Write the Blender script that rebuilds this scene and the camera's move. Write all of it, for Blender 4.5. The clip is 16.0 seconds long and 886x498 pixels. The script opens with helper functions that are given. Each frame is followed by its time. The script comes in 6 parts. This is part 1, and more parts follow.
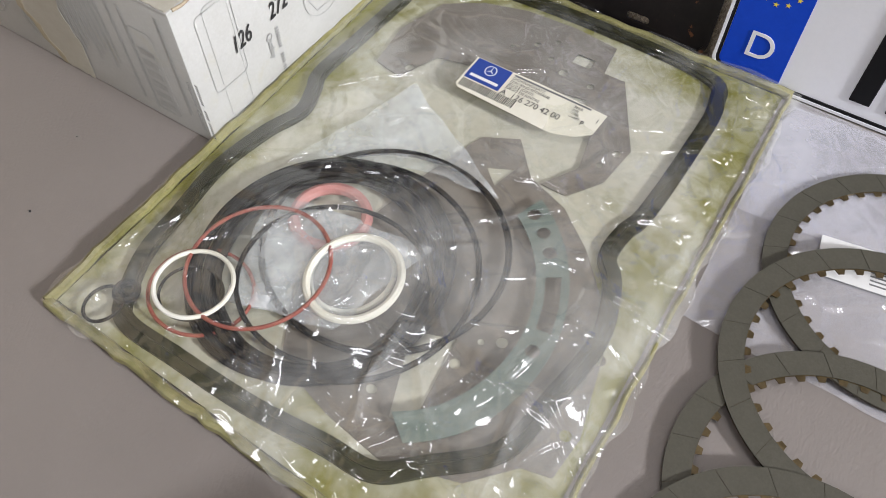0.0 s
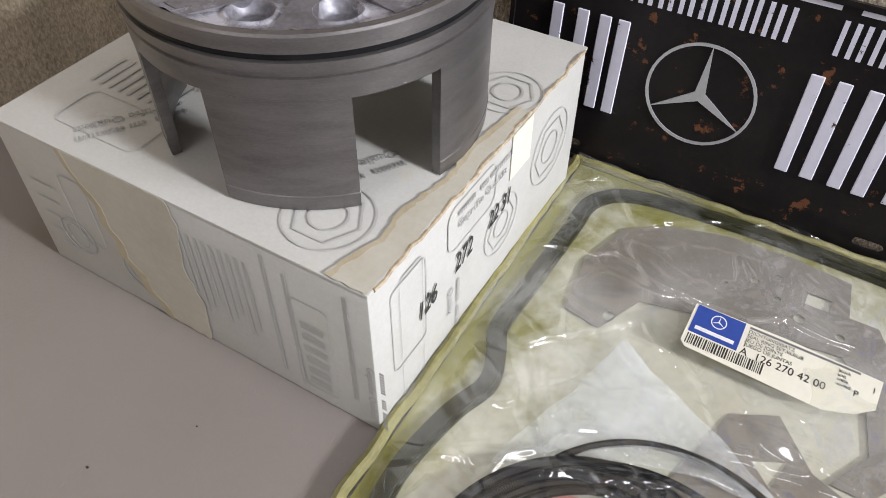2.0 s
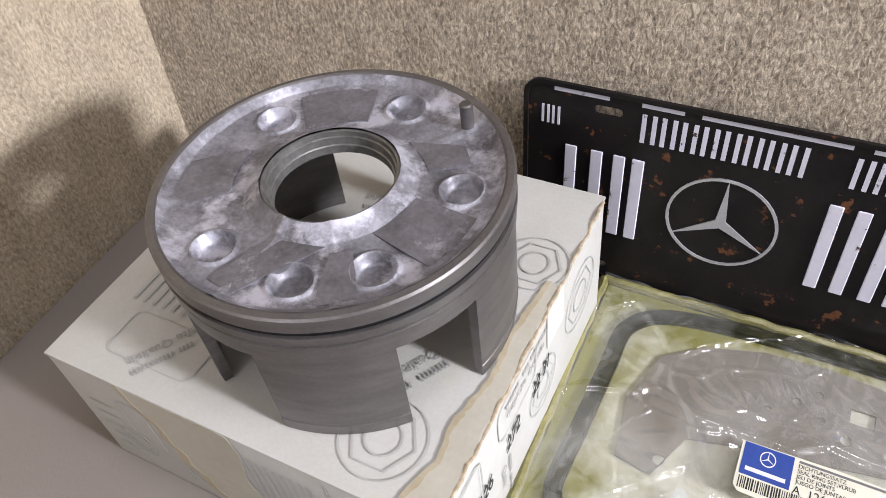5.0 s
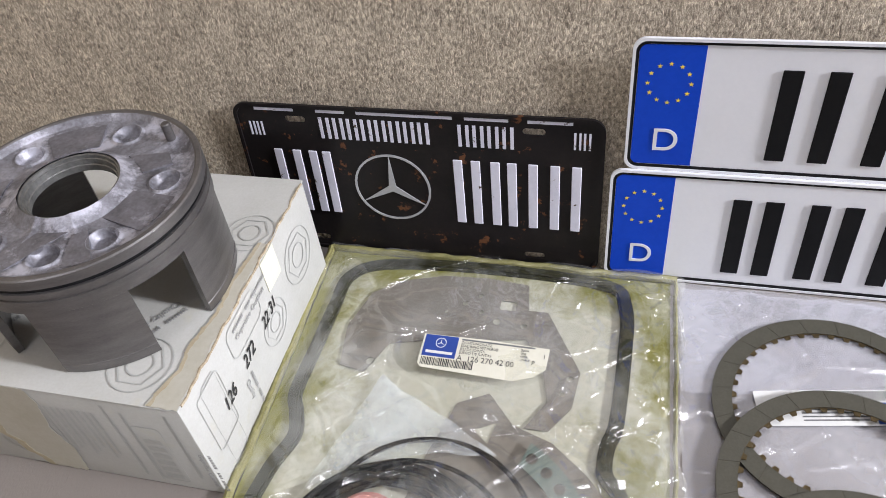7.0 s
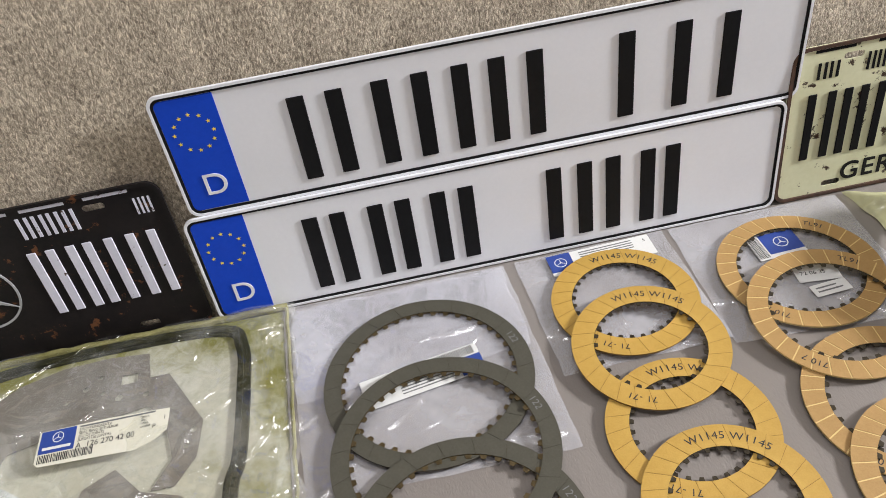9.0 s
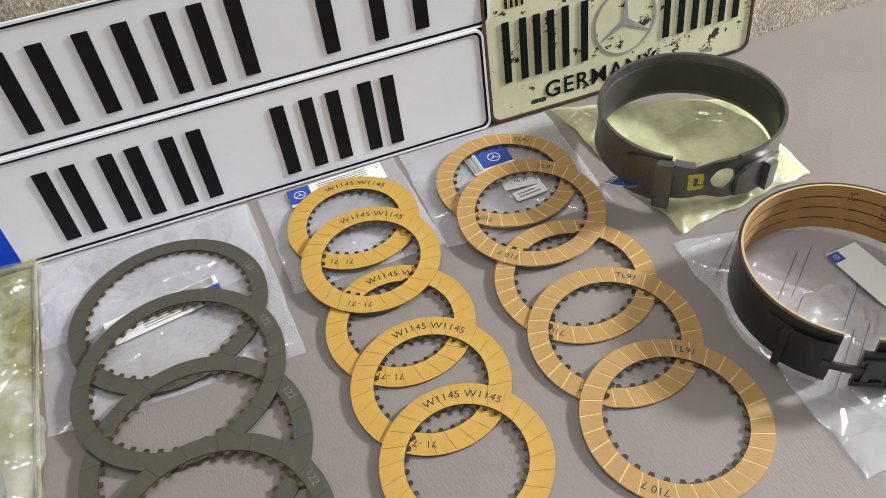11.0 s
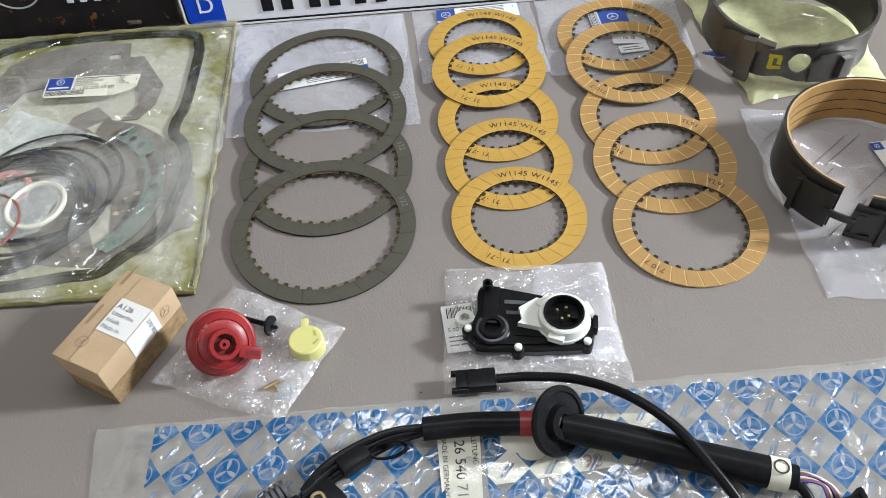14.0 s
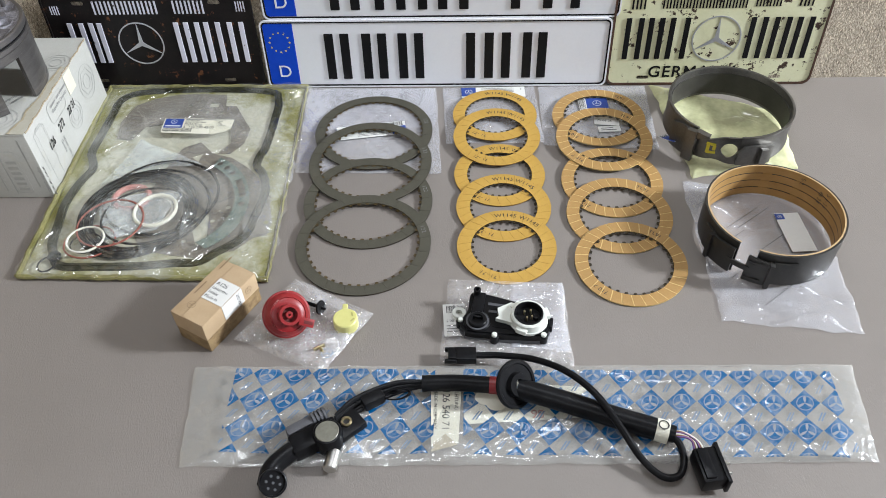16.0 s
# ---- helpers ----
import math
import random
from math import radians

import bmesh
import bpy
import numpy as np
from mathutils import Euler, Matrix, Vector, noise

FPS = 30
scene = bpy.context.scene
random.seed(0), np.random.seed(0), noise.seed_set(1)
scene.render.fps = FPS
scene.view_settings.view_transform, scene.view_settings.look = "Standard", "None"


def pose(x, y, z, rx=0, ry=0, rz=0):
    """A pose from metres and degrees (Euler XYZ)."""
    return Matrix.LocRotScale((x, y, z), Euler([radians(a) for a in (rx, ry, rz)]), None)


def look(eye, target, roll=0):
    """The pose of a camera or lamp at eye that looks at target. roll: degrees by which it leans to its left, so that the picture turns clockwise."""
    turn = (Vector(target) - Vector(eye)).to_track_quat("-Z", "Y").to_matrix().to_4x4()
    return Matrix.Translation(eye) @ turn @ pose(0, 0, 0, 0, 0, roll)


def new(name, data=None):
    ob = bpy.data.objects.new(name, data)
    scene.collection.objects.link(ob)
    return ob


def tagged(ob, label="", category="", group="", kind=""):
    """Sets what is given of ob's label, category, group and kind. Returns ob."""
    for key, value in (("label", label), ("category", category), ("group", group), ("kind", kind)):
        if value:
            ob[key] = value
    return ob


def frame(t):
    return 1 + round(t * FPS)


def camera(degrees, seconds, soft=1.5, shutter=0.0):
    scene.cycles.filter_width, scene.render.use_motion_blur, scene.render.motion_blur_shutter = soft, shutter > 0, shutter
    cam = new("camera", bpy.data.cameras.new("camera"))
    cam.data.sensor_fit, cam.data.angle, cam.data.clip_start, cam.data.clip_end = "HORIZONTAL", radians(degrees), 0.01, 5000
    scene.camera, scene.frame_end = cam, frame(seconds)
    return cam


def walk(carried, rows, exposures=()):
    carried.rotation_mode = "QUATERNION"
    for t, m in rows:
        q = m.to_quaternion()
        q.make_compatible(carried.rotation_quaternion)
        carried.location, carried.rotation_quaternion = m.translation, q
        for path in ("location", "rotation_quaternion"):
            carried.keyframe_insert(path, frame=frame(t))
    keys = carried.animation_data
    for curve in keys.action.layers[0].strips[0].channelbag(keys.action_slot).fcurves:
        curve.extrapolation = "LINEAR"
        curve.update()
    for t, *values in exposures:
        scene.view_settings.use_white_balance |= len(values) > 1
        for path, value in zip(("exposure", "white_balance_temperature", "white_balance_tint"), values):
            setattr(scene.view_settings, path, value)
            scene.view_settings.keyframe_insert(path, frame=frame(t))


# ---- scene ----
cam = camera(59.7, 16.0, 0.7)
PATH = [
    (0, (0.08, -0.46, 0.385), (-0.565, 0.476, -1.261), -1.1),
    (0.5, (0.056, -0.458, 0.387), (-0.594, 0.501, -1.243), -0.2),
    (1, (0.019, -0.447, 0.374), (-0.649, 0.56, -1.219), 0.2),
    (1.5, (-0.047, -0.44, 0.367), (-0.744, 0.643, -1.164), 0.2),
    (2, (-0.114, -0.417, 0.349), (-0.826, 0.782, -1.084), 0.4),
    (2.5, (-0.149, -0.391, 0.343), (-0.912, 0.922, -0.957), -0.7),
    (3, (-0.172, -0.37, 0.337), (-0.947, 0.965, -0.934), -1.7),
    (3.2, (-0.181, -0.361, 0.34), (-0.947, 0.955, -0.956), -2.3),
    (5.3, (-0.137, -0.364, 0.453), (-0.879, 0.801, -0.993), -8.8),
    (5.5, (-0.125, -0.38, 0.469), (-0.839, 0.803, -0.977), -8.3),
    (6, (-0.082, -0.426, 0.5), (-0.728, 0.822, -0.923), -7.7),
    (6.5, (-0.031, -0.458, 0.511), (-0.601, 0.843, -0.898), -7.9),
    (7, (0.014, -0.473, 0.5), (-0.437, 0.883, -0.899), -7.9),
    (7.5, (0.055, -0.476, 0.497), (-0.264, 0.927, -0.893), -8.4),
    (8, (0.083, -0.487, 0.498), (-0.072, 0.96, -0.875), -8.2),
    (8.5, (0.117, -0.505, 0.493), (0.104, 0.978, -0.848), -8.6),
    (9, (0.173, -0.513, 0.49), (0.275, 0.974, -0.843), -9.1),
    (9.5, (0.209, -0.518, 0.496), (0.443, 0.933, -0.861), -8.5),
    (10, (0.241, -0.545, 0.502), (0.579, 0.86, -0.88), -7.9),
    (10.2, (0.251, -0.557, 0.503), (0.630, 0.830, -0.889), -7.4),
    (12.3, (0.314, -0.701, 0.476), (0.61, 0.567, -1.042), -5.5),
    (12.5, (0.293, -0.714, 0.477), (0.551, 0.548, -1.053), -5.2),
    (13, (0.271, -0.746, 0.488), (0.412, 0.517, -1.057), -5.6),
    (13.5, (0.272, -0.781, 0.503), (0.324, 0.486, -1.043), -5.4),
    (14, (0.284, -0.817, 0.529), (0.284, 0.462, -1.008), -4.7),
    (14.5, (0.291, -0.86, 0.571), (0.27, 0.433, -0.954), -3.6),
    (15, (0.302, -0.912, 0.621), (0.268, 0.402, -0.886), -2.7),
    (15.5, (0.299, -0.963, 0.66), (0.254, 0.382, -0.819), -2.1),
    (16, (0.303, -1.011, 0.696), (0.248, 0.366, -0.753), -1.7),
]
walk(cam, [(t, look(e, a, r)) for t, e, a, r in PATH], ((0.0, 0.06, 6350, 14), (1.5, 0.14, 6350, 14), (2.4, 0.33, 6350, 15), (3.0, 0.49, 6350, 15), (5.5, 0.38, 6350, 17), (7.0, 0.22, 6250, 15), (9.0, 0.09, 6560, 12), (10.2, 0.13, 6580, 11), (12.5, 0.13, 6180, 8), (16.0, 0.13, 6120, 8)))

from mathutils.geometry import tessellate_polygon

# ---- world and light ----
world = bpy.data.worlds.new("world")
scene.world = world
world.use_nodes = True
world.node_tree.nodes["Background"].inputs[0].default_value = (0.9, 0.95, 1.0, 1)
world.node_tree.nodes["Background"].inputs[1].default_value = 0.05


def area_lamp(name, eye, target, sx, sy, watts, color):
    d = bpy.data.lights.new(name, "AREA")
    d.shape, d.size, d.size_y, d.energy, d.color = "RECTANGLE", sx, sy, watts, color
    ob = new(name, d)
    ob.matrix_world = look(eye, target)
    return ob


area_lamp("wall_lamp_light", (4.1, -0.5, 1.83), (0.0, -0.25, 0.0), 0.42, 0.42, 275, (0.97, 0.985, 1.0))
# Two unseen ceiling lamps, added as fill to soften the shadows.
area_lamp("ceiling_fill_light", (0.5, -0.2, 1.93), (0.5, -0.2, 0), 1.2, 0.3, 11, (0.98, 0.98, 1.0))
area_lamp("far_fill_light", (-0.5, -2.2, 1.93), (-0.4, -1.8, 0), 1.2, 0.3, 11, (0.98, 0.98, 1.0))


# ---- materials ----
def nodes_of(name):
    m = bpy.data.materials.new(name)
    m.use_nodes = True
    t = m.node_tree
    return m, t, t.nodes["Principled BSDF"]


def node(t, kind, **values):
    n = t.nodes.new(kind)
    for k, v in values.items():
        n.inputs[k.replace("_", " ")].default_value = v
    return n


def surface(name, a, b, rough=0.5, metal=0.0, big=12.0, fine=300.0, bump=0.15, dist=0.0005, spec=0.5, coat=0.0, stain=None, stain_at=0.62, stain_scale=30.0, stain_soft=0.03, stretch=(1, 1, 1)):
    """A surface whose colour drifts from a to b at two scales, with fine relief and, if given, stains."""
    m, t, p = nodes_of(name)
    co = node(t, "ShaderNodeTexCoord")
    mp = node(t, "ShaderNodeMapping")
    mp.inputs["Scale"].default_value = stretch
    t.links.new(co.outputs["Object"], mp.inputs[0])
    n1 = node(t, "ShaderNodeTexNoise", Scale=big, Detail=5.0, Roughness=0.6)
    n2 = node(t, "ShaderNodeTexNoise", Scale=fine, Detail=3.0, Roughness=0.6)
    for n in (n1, n2):
        t.links.new(mp.outputs[0], n.inputs["Vector"])
    add = t.nodes.new("ShaderNodeMath")
    add.operation = "MULTIPLY_ADD"
    t.links.new(n2.outputs[0], add.inputs[0])
    add.inputs[1].default_value = 0.5
    t.links.new(n1.outputs[0], add.inputs[2])
    ramp = t.nodes.new("ShaderNodeValToRGB")
    ramp.color_ramp.elements[0].position, ramp.color_ramp.elements[1].position = 0.52, 0.98
    ramp.color_ramp.elements[0].color, ramp.color_ramp.elements[1].color = (*a, 1), (*b, 1)
    t.links.new(add.outputs[0], ramp.inputs[0])
    last = ramp.outputs[0]
    if stain:
        n3 = node(t, "ShaderNodeTexNoise", Scale=stain_scale, Detail=6.0, Roughness=0.7)
        t.links.new(mp.outputs[0], n3.inputs["Vector"])
        r3 = t.nodes.new("ShaderNodeValToRGB")
        r3.color_ramp.elements[0].position, r3.color_ramp.elements[1].position = stain_at, stain_at + stain_soft
        t.links.new(n3.outputs[0], r3.inputs[0])
        mx = t.nodes.new("ShaderNodeMix")
        mx.data_type = "RGBA"
        t.links.new(r3.outputs[0], mx.inputs["Factor"])
        t.links.new(last, mx.inputs[6])
        mx.inputs[7].default_value = (*stain, 1)
        last = mx.outputs[2]
    t.links.new(last, p.inputs["Base Color"])
    p.inputs["Roughness"].default_value, p.inputs["Metallic"].default_value = rough, metal
    p.inputs["Specular IOR Level"].default_value, p.inputs["Coat Weight"].default_value = spec, coat
    if bump:
        bp = node(t, "ShaderNodeBump", Strength=bump, Distance=dist)
        t.links.new(n2.outputs[0], bp.inputs["Height"])
        t.links.new(bp.outputs[0], p.inputs["Normal"])
    return m


def math_node(t, op, a, b=None, clamp=False):
    n = t.nodes.new("ShaderNodeMath")
    n.operation, n.use_clamp = op, clamp
    for i, v in enumerate((a, b)):
        if v is None:
            continue
        if isinstance(v, (int, float)):
            n.inputs[i].default_value = v
        else:
            t.links.new(v, n.inputs[i])
    return n.outputs[0]


def crease_normal(t, co, scale, bump):
    """The normal of a creased film: long sharp folds at two sizes over a soft waviness."""
    warp = node(t, "ShaderNodeTexNoise", Scale=scale * 0.5, Detail=2.0)
    t.links.new(co.outputs["Object"], warp.inputs["Vector"])
    mixv = t.nodes.new("ShaderNodeMix")
    mixv.data_type = "RGBA"
    mixv.inputs["Factor"].default_value = 0.03
    t.links.new(co.outputs["Object"], mixv.inputs[6])
    t.links.new(warp.outputs["Color"], mixv.inputs[7])
    last = None
    for s, strength, dist, wide in ((scale * 0.45, bump * 0.9, 0.010, 0.07), (scale * 1.1, bump * 0.5, 0.005, 0.10)):
        v = node(t, "ShaderNodeTexVoronoi", Scale=s, Randomness=1.0)
        v.feature = "DISTANCE_TO_EDGE"
        t.links.new(mixv.outputs[2], v.inputs["Vector"])
        mr = node(t, "ShaderNodeMapRange")
        mr.interpolation_type = "SMOOTHSTEP"
        mr.inputs[1].default_value, mr.inputs[2].default_value = 0.0, wide
        mr.inputs[3].default_value, mr.inputs[4].default_value = 0.35, 0.0
        t.links.new(v.outputs["Distance"], mr.inputs[0])
        bp = node(t, "ShaderNodeBump", Strength=min(1.0, strength), Distance=dist)
        t.links.new(mr.outputs[0], bp.inputs["Height"])
        if last:
            t.links.new(last, bp.inputs["Normal"])
        last = bp.outputs[0]
    n1 = node(t, "ShaderNodeTexNoise", Scale=scale * 0.6, Detail=2.0, Roughness=0.45, Distortion=0.8)
    t.links.new(co.outputs["Object"], n1.inputs["Vector"])
    bp = node(t, "ShaderNodeBump", Strength=min(1.0, bump), Distance=0.010)
    t.links.new(n1.outputs[0], bp.inputs["Height"])
    t.links.new(last, bp.inputs["Normal"])
    return bp.outputs[0]


def film_material(name, tint, milk_color, milk, gloss=0.10, scale=70.0, bump=0.5, patchy=0.3, shine_level=0.11):
    """Thin clear plastic: mostly lets the light through, a little milky, shiny and creased."""
    m, t, p = nodes_of(name)
    out = t.nodes["Material Output"]
    t.nodes.remove(p)
    clear = node(t, "ShaderNodeBsdfTransparent", Color=(*tint, 1))
    cloud = node(t, "ShaderNodeBsdfDiffuse", Color=(*milk_color, 1))
    shine = node(t, "ShaderNodeBsdfGlossy", Color=(1, 1, 1, 1), Roughness=gloss)
    co = node(t, "ShaderNodeTexCoord")
    normal = crease_normal(t, co, scale, bump)
    n2 = node(t, "ShaderNodeTexNoise", Scale=scale * 0.35, Detail=4.0, Roughness=0.6)
    t.links.new(co.outputs["Object"], n2.inputs["Vector"])
    mr = node(t, "ShaderNodeMapRange")
    mr.inputs[1].default_value, mr.inputs[2].default_value = 0.42, 0.72
    mr.inputs[3].default_value, mr.inputs[4].default_value = milk * (1 - patchy), milk * (1 + 2.2 * patchy)
    t.links.new(n2.outputs[0], mr.inputs[0])
    mix = node(t, "ShaderNodeMixShader")
    t.links.new(mr.outputs[0], mix.inputs[0])
    t.links.new(clear.outputs[0], mix.inputs[1])
    t.links.new(cloud.outputs[0], mix.inputs[2])
    gloss_over(t, mix, shine, normal, out, shine_level)
    return m


def gloss_over(t, under, shine, normal, out, level=0.11):
    """Adds the film's clear gloss over what lies under it."""
    t.links.new(normal, shine.inputs["Normal"])
    shine.inputs["Color"].default_value = (level, level, level, 1)
    top = node(t, "ShaderNodeAddShader")
    t.links.new(under.outputs[0], top.inputs[0])
    t.links.new(shine.outputs[0], top.inputs[1])
    t.links.new(top.outputs[0], out.inputs[0])


def vinyl_material():
    m, t, p = nodes_of("taupe_vinyl")
    co = node(t, "ShaderNodeTexCoord")
    n1 = node(t, "ShaderNodeTexNoise", Scale=5.0, Detail=4.0, Roughness=0.55)
    v = node(t, "ShaderNodeTexVoronoi", Scale=430.0)
    v.feature = "DISTANCE_TO_EDGE"
    warp = node(t, "ShaderNodeTexNoise", Scale=38.0, Detail=3.0)
    creases = node(t, "ShaderNodeTexNoise", Scale=210.0, Detail=5.0, Roughness=0.6, Distortion=2.0)
    mp = node(t, "ShaderNodeMapping")
    mp.inputs["Scale"].default_value, mp.inputs["Rotation"].default_value = (1.0, 0.45, 1.0), (0, 0, 0.5)
    t.links.new(co.outputs["Object"], mp.inputs[0])
    mixv = t.nodes.new("ShaderNodeMix")
    mixv.data_type = "RGBA"
    mixv.inputs["Factor"].default_value = 0.006
    t.links.new(mp.outputs[0], mixv.inputs[6])
    t.links.new(warp.outputs["Color"], mixv.inputs[7])
    t.links.new(co.outputs["Object"], n1.inputs["Vector"])
    t.links.new(co.outputs["Object"], warp.inputs["Vector"])
    t.links.new(mixv.outputs[2], v.inputs["Vector"])
    t.links.new(mp.outputs[0], creases.inputs["Vector"])
    ramp = t.nodes.new("ShaderNodeValToRGB")
    ramp.color_ramp.elements[0].position, ramp.color_ramp.elements[1].position = 0.3, 0.7
    ramp.color_ramp.elements[0].color, ramp.color_ramp.elements[1].color = (0.210, 0.187, 0.170, 1), (0.234, 0.209, 0.191, 1)
    t.links.new(n1.outputs[0], ramp.inputs[0])
    t.links.new(ramp.outputs[0], p.inputs["Base Color"])
    p.inputs["Roughness"].default_value = 0.44
    p.inputs["Specular IOR Level"].default_value = 0.5
    b1 = node(t, "ShaderNodeBump", Strength=0.30, Distance=0.0005)
    t.links.new(v.outputs["Distance"], b1.inputs["Height"])
    b2 = node(t, "ShaderNodeBump", Strength=0.28, Distance=0.0009)
    t.links.new(creases.outputs[0], b2.inputs["Height"])
    t.links.new(b1.outputs[0], b2.inputs["Normal"])
    t.links.new(b2.outputs[0], p.inputs["Normal"])
    return m


def fabric_material(name, dark, mid, pale):
    """Coarse chenille: short upright slubs of pale and dark yarn."""
    m, t, p = nodes_of(name)
    co = node(t, "ShaderNodeTexCoord")
    mp = node(t, "ShaderNodeMapping")
    mp.inputs["Scale"].default_value = (1.0, 1.0, 0.55)
    t.links.new(co.outputs["Object"], mp.inputs[0])
    slub = node(t, "ShaderNodeTexNoise", Scale=430.0, Detail=3.0, Roughness=0.7, Distortion=0.6)
    fuzz = node(t, "ShaderNodeTexNoise", Scale=1300.0, Detail=2.0, Roughness=0.7)
    broad = node(t, "ShaderNodeTexNoise", Scale=45.0, Detail=3.0)
    for n in (slub, broad):
        t.links.new(mp.outputs[0], n.inputs["Vector"])
    t.links.new(co.outputs["Object"], fuzz.inputs["Vector"])
    a = t.nodes.new("ShaderNodeMath")
    a.operation = "MULTIPLY_ADD"
    a.inputs[1].default_value = 0.35
    t.links.new(fuzz.outputs[0], a.inputs[0])
    t.links.new(slub.outputs[0], a.inputs[2])
    b = t.nodes.new("ShaderNodeMath")
    b.operation = "MULTIPLY_ADD"
    b.inputs[1].default_value = 0.25
    t.links.new(broad.outputs[0], b.inputs[0])
    t.links.new(a.outputs[0], b.inputs[2])
    ramp = t.nodes.new("ShaderNodeValToRGB")
    e = ramp.color_ramp.elements
    e[0].position, e[1].position = 0.62, 0.98
    e[0].color, e[1].color = (*dark, 1), (*pale, 1)
    k = e.new(0.8)
    k.color = (*mid, 1)
    t.links.new(b.outputs[0], ramp.inputs[0])
    t.links.new(ramp.outputs[0], p.inputs["Base Color"])
    p.inputs["Roughness"].default_value = 0.95
    p.inputs["Sheen Weight"].default_value = 0.15
    bp = node(t, "ShaderNodeBump", Strength=0.9, Distance=0.003)
    t.links.new(a.outputs[0], bp.inputs["Height"])
    t.links.new(bp.outputs[0], p.inputs["Normal"])
    return m


VINYL = vinyl_material()
FABRIC = fabric_material("beige_chenille", (0.172, 0.138, 0.103), (0.428, 0.360, 0.270), (0.80, 0.71, 0.565))
# Same fabric as the backrest; its yellower lit tone is put into the colour.
FABRIC_SIDE_LIT = fabric_material("beige_chenille_lit", (0.24, 0.194, 0.13), (0.415, 0.343, 0.242), (0.59, 0.505, 0.37))
# Greyed so that the unseen walls reflect less into the dark parts.
WALL_PAINT = surface("unseen_wall_grey", (0.36, 0.36, 0.36), (0.42, 0.42, 0.42), 0.8, bump=0.1)
FLOOR_WOOD = surface("floor_wood", (0.2, 0.13, 0.08), (0.3, 0.2, 0.13), 0.5, big=5, stretch=(1, 8, 1))
LAMP_WHITE = surface("lamp_housing", (0.75, 0.75, 0.75), (0.8, 0.8, 0.8), 0.4, bump=0)
CARTON = surface("white_carton", (0.425, 0.422, 0.388), (0.50, 0.50, 0.475), 0.6, big=14, fine=500, bump=0.12, stain=(0.46, 0.44, 0.35), stain_at=0.6, stain_scale=9, stain_soft=0.12)
CARTON_PRINT = surface("carton_grey_print", (0.375, 0.378, 0.358), (0.44, 0.443, 0.422), 0.6, bump=0.05)
CARTON_WORDS = surface("carton_grey_words", (0.29, 0.29, 0.285), (0.35, 0.35, 0.34), 0.6, bump=0)
CARTON_TINT = surface("cream_water_mark", (0.42, 0.395, 0.315), (0.49, 0.47, 0.40), 0.62, big=40, bump=0.1)
CARTON_STAIN = surface("brown_water_stain", (0.36, 0.30, 0.19), (0.47, 0.42, 0.31), 0.65, big=40, bump=0.1)
CARTON_EDGE = surface("raw_board_edge", (0.28, 0.22, 0.14), (0.45, 0.38, 0.27), 0.8, big=300)
INK = surface("black_ink", (0.012, 0.012, 0.014), (0.03, 0.03, 0.03), 0.5, bump=0)
GREY_INK = surface("grey_ink", (0.12, 0.12, 0.12), (0.2, 0.2, 0.2), 0.6, bump=0)
CAST = surface("cast_alloy_oxidised", (0.115, 0.11, 0.12), (0.33, 0.33, 0.37), 0.5, metal=0.5, big=55, fine=420, bump=0.3, dist=0.0006, stain=(0.52, 0.52, 0.59), stain_at=0.50, stain_scale=34, stain_soft=0.11)
MACHINED = surface("machined_grey_steel", (0.130, 0.122, 0.120), (0.21, 0.20, 0.195), 0.40, metal=0.75, big=25, fine=500, bump=0.08, stretch=(1, 1, 5))
PAD_METAL = surface("smooth_cast_alloy", (0.120, 0.116, 0.126), (0.25, 0.245, 0.275), 0.42, metal=0.5, big=60, fine=420, bump=0.2, dist=0.0004, stain=(0.44, 0.44, 0.50), stain_at=0.55, stain_scale=40, stain_soft=0.10)
PLATE_WHITE = surface("white_plate_enamel", (0.75, 0.76, 0.80), (0.79, 0.80, 0.84), 0.4, bump=0.02, spec=0.4)
PLATE_BLUE = surface("blue_reflective_band", (0.004, 0.05, 0.50), (0.006, 0.065, 0.58), 0.45, bump=0.02, spec=0.2)
YELLOW = surface("yellow_star_print", (0.75, 0.6, 0.05), (0.8, 0.65, 0.07), 0.4, bump=0)
GLYPH_BLACK = surface("black_embossed_enamel", (0.008, 0.008, 0.009), (0.012, 0.012, 0.013), 0.38, bump=0.03, spec=0.12)
GLYPH_WHITE = surface("worn_white_enamel", (0.60, 0.60, 0.70), (0.68, 0.68, 0.78), 0.35, big=30, bump=0.1, stain=(0.05, 0.022, 0.014), stain_at=0.62, stain_scale=90)
TIN_BLACK = surface("black_tin_with_rust_specks", (0.008, 0.007, 0.008), (0.016, 0.013, 0.013), 0.3, metal=0.0, big=20, fine=300, bump=0.1, spec=0.15, stain=(0.13, 0.055, 0.025), stain_at=0.61, stain_scale=60)
TIN_CREAM = surface("cream_tin_with_rust_specks", (0.62, 0.62, 0.40), (0.70, 0.70, 0.49), 0.35, big=20, fine=300, bump=0.1, stain=(0.04, 0.02, 0.012), stain_at=0.588, stain_scale=48)
RUST = surface("dark_rust", (0.03, 0.014, 0.01), (0.09, 0.04, 0.02), 0.7, big=90, bump=0.4)
SILVER = surface("silver_print", (0.42, 0.43, 0.46), (0.56, 0.57, 0.6), 0.3, metal=0.5, bump=0.05, stain=(0.04, 0.025, 0.02), stain_at=0.68, stain_scale=120)
GREY_LINING = surface("olive_grey_friction_lining", (0.058, 0.055, 0.040), (0.086, 0.081, 0.062), 0.62, big=35, fine=700, bump=0.2, spec=0.3)
